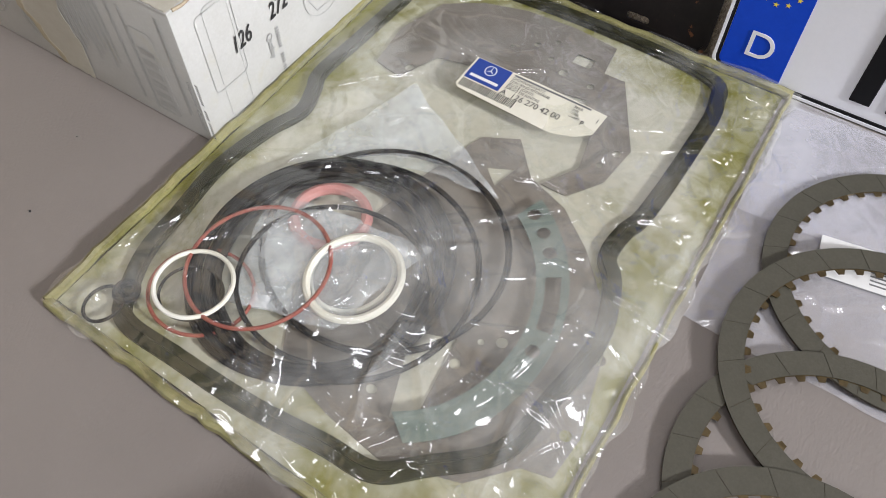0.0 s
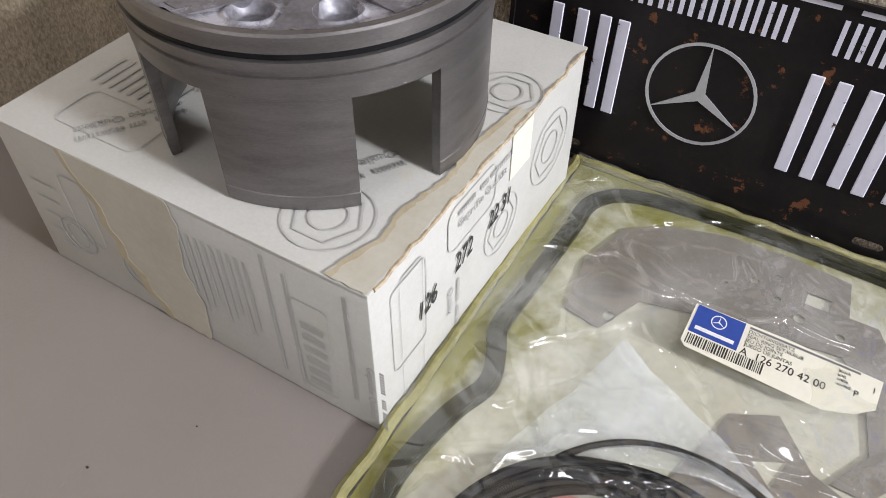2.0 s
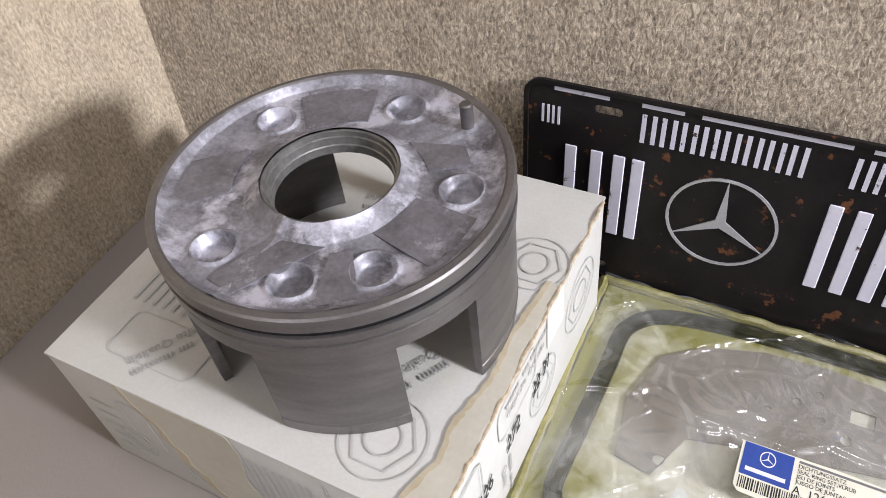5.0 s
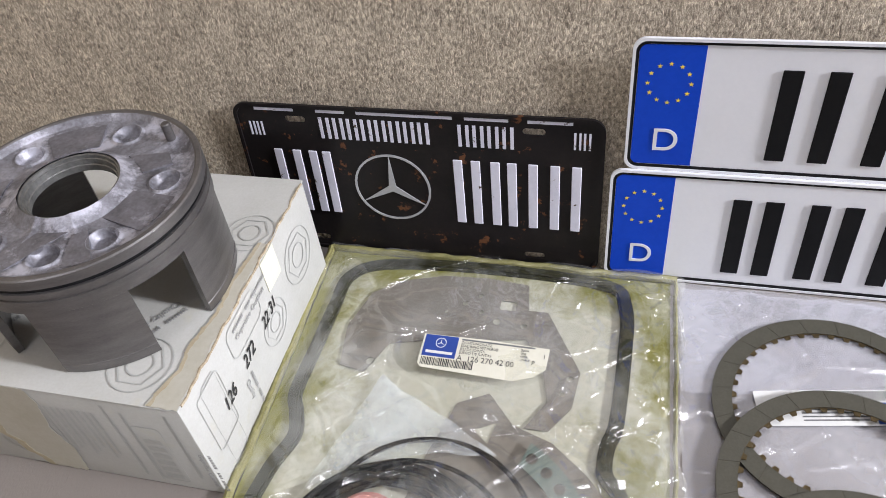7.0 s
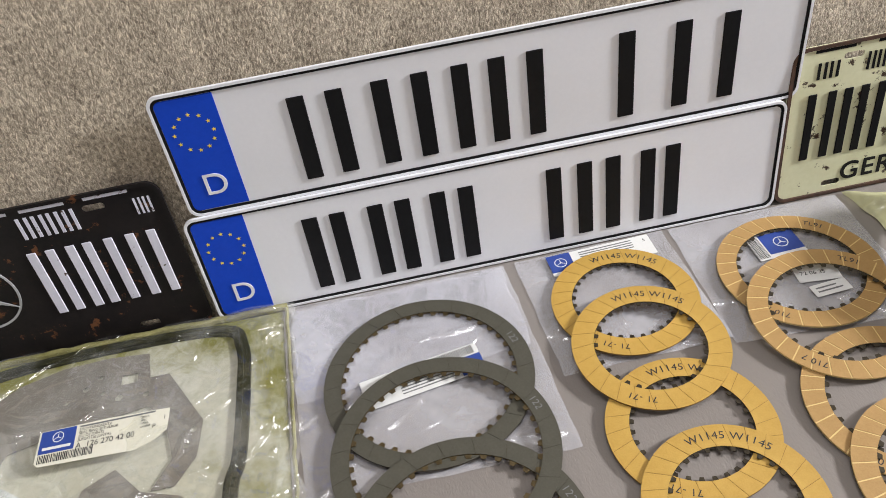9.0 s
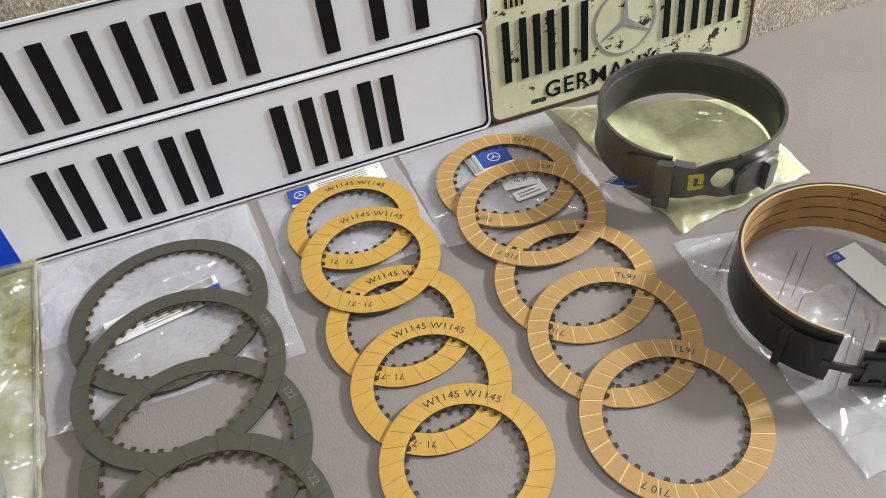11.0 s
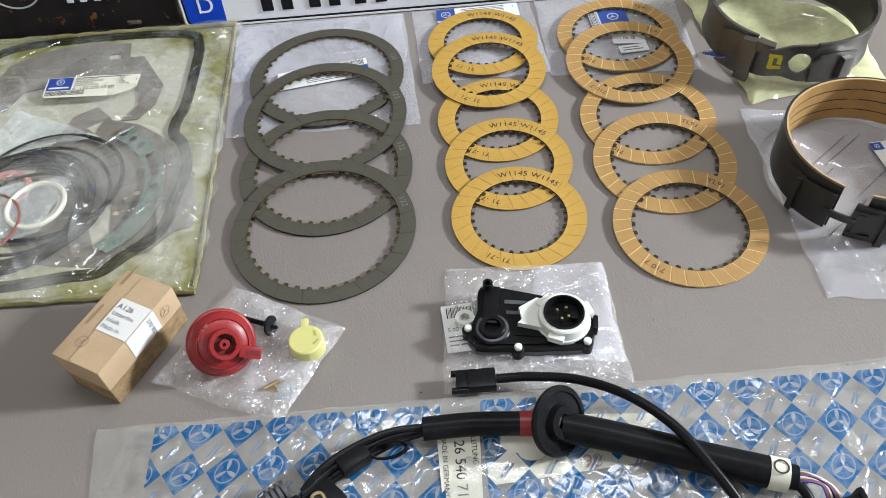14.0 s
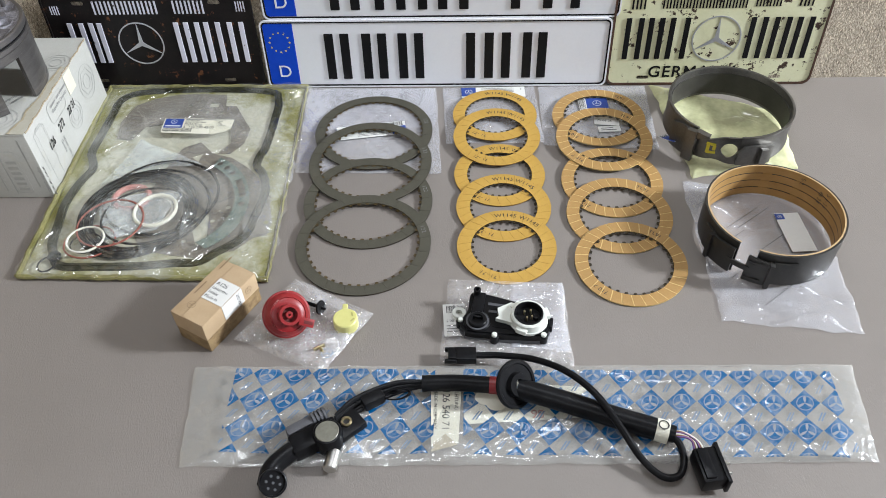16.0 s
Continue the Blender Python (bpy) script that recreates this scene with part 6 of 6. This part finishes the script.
# ---- long printed bag and the wiring harness on it ----
def bag_print():
    """Clear film with a printed lattice of blue diamonds, each with a paler ring and spokes."""
    m, t, shader = nodes_of("bag_with_blue_diamonds")
    out = t.nodes["Material Output"]
    t.nodes.remove(shader)
    co = node(t, "ShaderNodeTexCoord")
    sep = node(t, "ShaderNodeSeparateXYZ")
    t.links.new(co.outputs["Object"], sep.inputs[0])
    x, y = sep.outputs[0], sep.outputs[1]
    hx, hy, sk = 0.0158, 0.0168, 0.0042
    u = math_node(t, "MULTIPLY", math_node(t, "SUBTRACT", x, math_node(t, "MULTIPLY", y, sk / hy)), 1 / (2 * hx))
    v = math_node(t, "MULTIPLY", math_node(t, "ADD", y, 0.004), 1 / (2 * hy))
    fu = math_node(t, "SUBTRACT", math_node(t, "FRACT", math_node(t, "ADD", u, 20.25)), 0.5)
    fv = math_node(t, "SUBTRACT", math_node(t, "FRACT", math_node(t, "ADD", v, 20.0)), 0.5)
    d = math_node(t, "ADD", math_node(t, "ABSOLUTE", fu), math_node(t, "ABSOLUTE", fv))
    blue = math_node(t, "LESS_THAN", d, 0.485)
    rad = math_node(t, "SQRT", math_node(t, "ADD", math_node(t, "MULTIPLY", fu, fu), math_node(t, "MULTIPLY", fv, fv)))
    ring = math_node(t, "LESS_THAN", math_node(t, "ABSOLUTE", math_node(t, "SUBTRACT", rad, 0.262)), 0.016)
    ang = math_node(t, "ARCTAN2", fu, fv)
    spoke = math_node(t, "COSINE", math_node(t, "MULTIPLY", ang, 3.0))
    star = math_node(t, "MULTIPLY", math_node(t, "GREATER_THAN", math_node(t, "SUBTRACT", spoke, math_node(t, "MULTIPLY", rad, 3.4)), 0.1), math_node(t, "LESS_THAN", rad, 0.26))
    pale = math_node(t, "MAXIMUM", math_node(t, "MULTIPLY", ring, 0.30), math_node(t, "MULTIPLY", star, 0.5))
    gu = math_node(t, "SUBTRACT", math_node(t, "FRACT", math_node(t, "ADD", u, 20.75)), 0.5)
    gv = math_node(t, "SUBTRACT", math_node(t, "FRACT", math_node(t, "ADD", v, 20.5)), 0.5)
    tilt = math_node(t, "SUBTRACT", gu, math_node(t, "MULTIPLY", gv, 0.45))
    dash = math_node(t, "MULTIPLY", math_node(t, "LESS_THAN", math_node(t, "ABSOLUTE", math_node(t, "SUBTRACT", math_node(t, "ABSOLUTE", tilt), 0.05)), 0.028), math_node(t, "LESS_THAN", math_node(t, "ABSOLUTE", gv), 0.15))
    inx = math_node(t, "MAXIMUM", math_node(t, "MULTIPLY", math_node(t, "GREATER_THAN", x, -0.300), math_node(t, "LESS_THAN", x, -0.085)), math_node(t, "MULTIPLY", math_node(t, "GREATER_THAN", x, -0.055), math_node(t, "LESS_THAN", x, 0.333)))
    iny = math_node(t, "MULTIPLY", math_node(t, "GREATER_THAN", y, -0.048), math_node(t, "LESS_THAN", y, 0.052))
    area = math_node(t, "MULTIPLY", inx, iny)
    blue = math_node(t, "MULTIPLY", blue, area)
    dash = math_node(t, "MULTIPLY", math_node(t, "MULTIPLY", dash, area), 0.75)
    ink = math_node(t, "MAXIMUM", math_node(t, "MULTIPLY", blue, math_node(t, "SUBTRACT", 1.0, pale)), dash)
    wear = node(t, "ShaderNodeTexNoise", Scale=60.0, Detail=5.0, Roughness=0.7)
    t.links.new(co.outputs["Object"], wear.inputs["Vector"])
    mr = node(t, "ShaderNodeMapRange")
    mr.inputs[1].default_value, mr.inputs[2].default_value, mr.inputs[3].default_value, mr.inputs[4].default_value = 0.3, 0.55, 0.72, 1.0
    t.links.new(wear.outputs[0], mr.inputs[0])
    ink = math_node(t, "MULTIPLY", ink, mr.outputs[0])
    col = t.nodes.new("ShaderNodeMix")
    col.data_type = "RGBA"
    t.links.new(ink, col.inputs["Factor"])
    col.inputs[6].default_value, col.inputs[7].default_value = (0.56, 0.57, 0.55, 1), (0.003, 0.075, 0.205, 1)
    cloud = node(t, "ShaderNodeBsdfDiffuse")
    t.links.new(col.outputs[2], cloud.inputs["Color"])
    clear = node(t, "ShaderNodeBsdfTransparent", Color=(0.96, 0.96, 0.95, 1))
    fac = math_node(t, "ADD", math_node(t, "MULTIPLY", ink, 0.82), math_node(t, "ADD", math_node(t, "MULTIPLY", wear.outputs[0], 0.3), 0.12), True)
    mix = node(t, "ShaderNodeMixShader")
    t.links.new(fac, mix.inputs[0])
    t.links.new(clear.outputs[0], mix.inputs[1])
    t.links.new(cloud.outputs[0], mix.inputs[2])
    normal = crease_normal(t, co, 50.0, 0.30)
    shine = node(t, "ShaderNodeBsdfGlossy", Roughness=0.2)
    gloss_over(t, mix, shine, normal, out)
    return m


p = thing("printed_bag", pose(0.357, -0.586, 0), "long clear bag printed with blue diamonds", "plastic bag")
part("film", film([(0.021, -0.648), (0.706, -0.637), (0.718, -0.5225), (0.0095, -0.5288)], 0.0046, 61, 0.0012, 330, 80, 0.022, 0.0016, 0.0005, None, 0.05, False), bag_print(), p, "creased film with blue printed diamonds", here=True)
tag = part("paper_slip", sheet([(0.268, -0.555), (0.300, -0.555), (0.297, -0.622), (0.270, -0.626)], [], 0.0062, 0.0065), LABEL_CREAM, p, "cream printed paper slip", smooth=False, here=True)
part("paper_slip", sheet([(0.303, -0.545), (0.44, -0.556), (0.44, -0.59), (0.303, -0.60)], [], 0.0052, 0.0055), LABEL_CREAM, p, "aged cream paper in the bag", smooth=False, here=True)
part("torn_tape", sheet([(0.270, -0.632), (0.296, -0.624), (0.284, -0.612), (0.272, -0.622)], [], 0.0067, 0.0072), CARTON_STAIN, p, "torn brown tape", smooth=False, here=True)
for t, x, y, s in (("126 540 71", 0.2805, -0.559, 0.0108), ("MADE IN GERMANY", 0.2715, -0.560, 0.0052), ("LEITUNG", 0.293, -0.562, 0.0055)):
    part("print", turned(lettering(t, s, 0.00005), pose(x, y, 0.0067, 0, 0, -90)), INK, p, "", smooth=False, here=True)
part("print", turned(lettering("86", 0.014, 0.00005), pose(0.385, -0.583, 0.0057, 0, 0, 180)), RING_PINK, p, "faded red number", smooth=False, here=True)


def harness():
    p = thing("wiring_harness", pose(0.33, -0.59, 0.004), "black wiring harness with plugs, grommet and sensor", "wiring harness")

    def clamp(q):
        return min(1.0, max(0.0, q))

    def w(name, bm, mat, label="", parent=None):
        """The right half of the loom lies a little further out than its left half."""
        for v in bm.verts:
            far = clamp((v.co.x - 0.33) / 0.13)
            plug = clamp((v.co.y + 0.545) / 0.02) * clamp((0.40 - v.co.x) / 0.08)
            v.co += Vector((0.003 + 0.009 * far + 0.006 * plug, -0.006 * far - 0.002 * plug, 0))
        return part(name, bm, mat, parent or p, label, here=True)

    # small plug with its lead
    plug = w("small_plug", block(0.022, 0.016, 0.010, (0.296, -0.517, 0.006), 0.001), BLACK_PLASTIC)
    w("plug_body", block(0.010, 0.0135, 0.0085, (0.2815, -0.517, 0.0068), 0.0008), BLACK_PLASTIC, "", plug)
    for dy in (-0.0075, 0.0075):
        w("latch", block(0.013, 0.003, 0.006, (0.2795, -0.517 + dy, 0.008), 0.0006), BLACK_PLASTIC, "", plug)
    w("lead", tube([(0.306, -0.517, 0.0115), (0.330, -0.5185, 0.0135), (0.367, -0.5285, 0.022), (0.398, -0.549, 0.032), (0.424, -0.576, 0.0335), (0.445, -0.608, 0.024), (0.462, -0.634, 0.012), (0.480, -0.651, 0.008), (0.496, -0.650, 0.008), (0.503, -0.636, 0.010), (0.502, -0.622, 0.013), (0.497, -0.613, 0.015)], 0.0036, 12), BLACK_RUBBER, "thin black lead")
    # main sleeve, tape, grommet
    w("sleeve", tube([(0.256, -0.5565, 0.013), (0.290, -0.5565, 0.0145), (0.330, -0.5595, 0.015)], 0.0088, 16), BLACK_RUBBER, "black shrink sleeve")
    w("tape", tube([(0.326, -0.5592, 0.015), (0.3365, -0.5600, 0.015)], 0.0093, 16, smooth_n=2), RED_PLASTIC, "red tape band")
    g = Matrix.Translation((0.351, -0.565, 0.027)) @ Vector((0.66, -0.50, 0.56)).to_track_quat("Z", "Y").to_matrix().to_4x4()
    ring = lathe([(0.006, -0.002), (0.024, -0.002), (0.0255, -0.0008), (0.0255, 0.0012), (0.024, 0.0024), (0.0215, 0.0024), (0.0205, 0.0012), (0.013, 0.0012), (0.012, 0.006), (0.006, 0.006)], 56, m=g)
    w("grommet", ring, BLACK_RUBBER, "large round rubber grommet")
    w("neck", lathe([(0.006, -0.014), (0.010, -0.013), (0.0115, -0.010), (0.010, -0.009), (0.0115, -0.006), (0.010, -0.005), (0.0115, -0.002), (0.006, -0.002)], 32, m=pose(0.353, -0.565, 0.0205, 0, 85, -10)), BLACK_RUBBER)
    w("hose", tube([(0.353, -0.566, 0.021), (0.385, -0.574, 0.0185), (0.430, -0.588, 0.0165), (0.488, -0.607, 0.0155)], 0.0112, 18), BLACK_RUBBER, "thick black hose")
    w("hose_label", tube([(0.480, -0.6045, 0.0156), (0.492, -0.6083, 0.0155)], 0.0116, 18, smooth_n=2), LABEL_CREAM, "cream label band")
    w("label_ring", sheet(circle(0, 0, 0.0052, 24), [circle(0, 0, 0.0040, 24)], 0, 0.0002, m=pose(0.486, -0.6064, 0.0272, 0, 0, -17)), INK)
    w("hose_end", tube([(0.492, -0.6083, 0.0155), (0.498, -0.6103, 0.0155)], 0.0088, 16, smooth_n=2), BLACK_PLASTIC)
    cols = [surface("violet_wire", (0.14, 0.06, 0.22), (0.2, 0.1, 0.3), 0.5, bump=0), surface("brown_wire", (0.18, 0.08, 0.04), (0.24, 0.12, 0.06), 0.5, bump=0), surface("white_wire", (0.6, 0.58, 0.52), (0.68, 0.66, 0.6), 0.5, bump=0), BLACK_RUBBER]
    for k in range(7):
        y = 0.0022 * (k - 3)
        w("wire", tube([(0.495, -0.6095 + y * 0.5, 0.016 + 0.001 * (k % 3)), (0.506, -0.6125 + y * 0.4, 0.019), (0.513 + 0.001 * k, -0.619, 0.017), (0.514 + 0.0017 * k, -0.630, 0.012)], 0.00115, 7), cols[k % 4])
    big = w("large_plug", block(0.024, 0.036, 0.020, (0, 0, 0), 0.003, m=pose(0.5235, -0.646, 0.0045, 0, 0, 8)), BLACK_PLASTIC, "large black plug")
    w("plug_ridge", block(0.010, 0.030, 0.004, (0, 0, 0), 0.001, m=pose(0.519, -0.6465, 0.0235, 0, 0, 8)), BLACK_PLASTIC, "", big)
    w("plug_flange", block(0.004, 0.042, 0.021, (0, 0, 0), 0.001, m=pose(0.5345, -0.6445, 0.005, 0, 0, 8)), BLACK_PLASTIC, "", big)
    for dy in (-0.007, 0.003):
        w("prong", turned(peg(0.0014, 0.008, (0, 0, 0), 12, 0.0004), pose(0.536, -0.645 + dy, 0.016, 0, 90, 8)), STEEL, "steel prong", big)
    # fan of thin leads to the sensor
    for k, (dy, z, r) in enumerate(((0.0, 0.020, 0.0026), (-0.004, 0.016, 0.0026), (-0.008, 0.013, 0.0022), (-0.011, 0.012, 0.002))):
        w("lead", tube([(0.258, -0.5562 + dy * 0.25, z * 0.5 + 0.006), (0.232, -0.560 + dy * 0.6, z), (0.205, -0.570 + dy, z), (0.184, -0.583 + dy, z - 0.001), (0.170, -0.598 + dy * 0.6, 0.016)], r, 9), BLACK_RUBBER, "thin black lead")
    w("clip", block(0.024, 0.013, 0.014, (0, 0, 0), 0.003, m=pose(0.206, -0.5775, 0.008, 0, 0, 32)), BLACK_RUBBER, "black rubber clip")
    for k in range(3):
        w("tie_loop", hoop(0.229 + 0.001 * k, -0.572 - 0.001 * k, 0.017 + 0.0014 * k, 0.014, 0.0008, 30, 6, 0.006, (0.2, 0.1)), BLACK_RUBBER, "thin looped tie")
    # sensor housing
    w("corrugated_boot", block(0.04, 0.011, 0.014, (0, 0, 0), 0.003, m=pose(0.140, -0.607, 0.006, 0, 0, 33)), GREY_RUBBER, "dusty grey boot")
    for k in range(4):
        w("boot_rib", turned(lathe([(0.004, -0.0012), (0.0072, -0.0012), (0.0072, 0.0012), (0.004, 0.0012)], 18), pose(0.1475 + 0.0034 * k, -0.6015 + 0.0021 * k, 0.016, 0, 90, 33)), GREY_RUBBER)
    w("housing", block(0.050, 0.022, 0.020, (0, 0, 0), 0.004, m=pose(0.152, -0.622, 0.003, 0, 0, 30)), BLACK_PLASTIC, "black moulded housing")
    w("flange_plate", block(0.036, 0.024, 0.012, (0, 0, 0), 0.003, m=pose(0.181, -0.607, 0.004, 0, 0, 42)), BLACK_PLASTIC)
    w("drum", lathe([(0, 0.004), (0.0145, 0.004), (0.0145, 0.026), (0.0135, 0.0275), (0.012, 0.0278), (0.0118, 0.0268), (0, 0.0268)], 40, at=(0.1655, -0.622, 0)), BLACK_PLASTIC, "round black sensor body")
    w("cap", peg(0.0118, 0.0016, (0.1655, -0.622, 0.0268), 36, 0.0006), surface("clouded_clear_cap", (0.13, 0.125, 0.10), (0.20, 0.195, 0.16), 0.25, big=40, bump=0.05), "clouded grey cap")
    w("bushing", lathe([(0.0031, 0.0155), (0.0058, 0.0155), (0.0058, 0.0178), (0.0052, 0.0185), (0.0036, 0.0185), (0.0031, 0.0178)], 28, at=(0.1815, -0.6045, 0)), BRASS, "brass bushing")
    w("bushing_bore", peg(0.0032, 0.0008, (0.1815, -0.6045, 0.0155), 20), INK)
    w("steel_stub", turned(peg(0.0072, 0.020, (0, 0, 0), 28, 0.001), pose(0.172, -0.634, 0.0095, 90, 0, -8)), STEEL, "steel sensor tip")
    w("arm", tube([(0.140, -0.628, 0.012), (0.126, -0.640, 0.013), (0.114, -0.655, 0.013), (0.1125, -0.672, 0.013)], 0.0098, 14), BLACK_PLASTIC, "moulded elbow arm")
    conn = w("round_plug", lathe([(0, 0), (0.0125, 0), (0.0132, 0.001), (0.0132, 0.012), (0.012, 0.0128), (0.0112, 0.0128), (0.0112, 0.0112), (0, 0.0112)], 36, m=pose(0.116, -0.668, 0.011, 26, 22, 0)), BLACK_PLASTIC, "round black multi-pole plug")
    for k in range(7):
        a, r = 2 * math.pi * k / 6, 0 if k == 6 else 0.0066
        w("socket_hole", peg(0.0014, 0.0004, (r * math.cos(a), r * math.sin(a), 0.0112), 10, m=pose(0.116, -0.668, 0.011, 26, 22, 0)), GREY_RUBBER, "", conn)
    return p


harness()

# ---- crumbs on the seat ----
rng = random.Random(12)
for x, y, r in ((-0.305, -0.36, 0.0008), (-0.33, -0.30, 0.0006), (-0.36, -0.345, 0.0007), (-0.31, -0.41, 0.0007), (0.258, -0.519, 0.0007), (0.586, -0.525, 0.001), (0.325, -0.389, 0.0006), (0.331, -0.390, 0.0006), (0.45, -0.47, 0.0005)):
    b = bmesh.new()
    bmesh.ops.create_icosphere(b, subdivisions=1, radius=r)
    for v in b.verts:
        v.co = v.co * rng.uniform(0.6, 1.3)
        v.co += Vector((x, y, r * 0.5))
    solo("crumb", b, INK, "tiny dark crumb on the vinyl seat", "crumb", "crumbs on the seat")
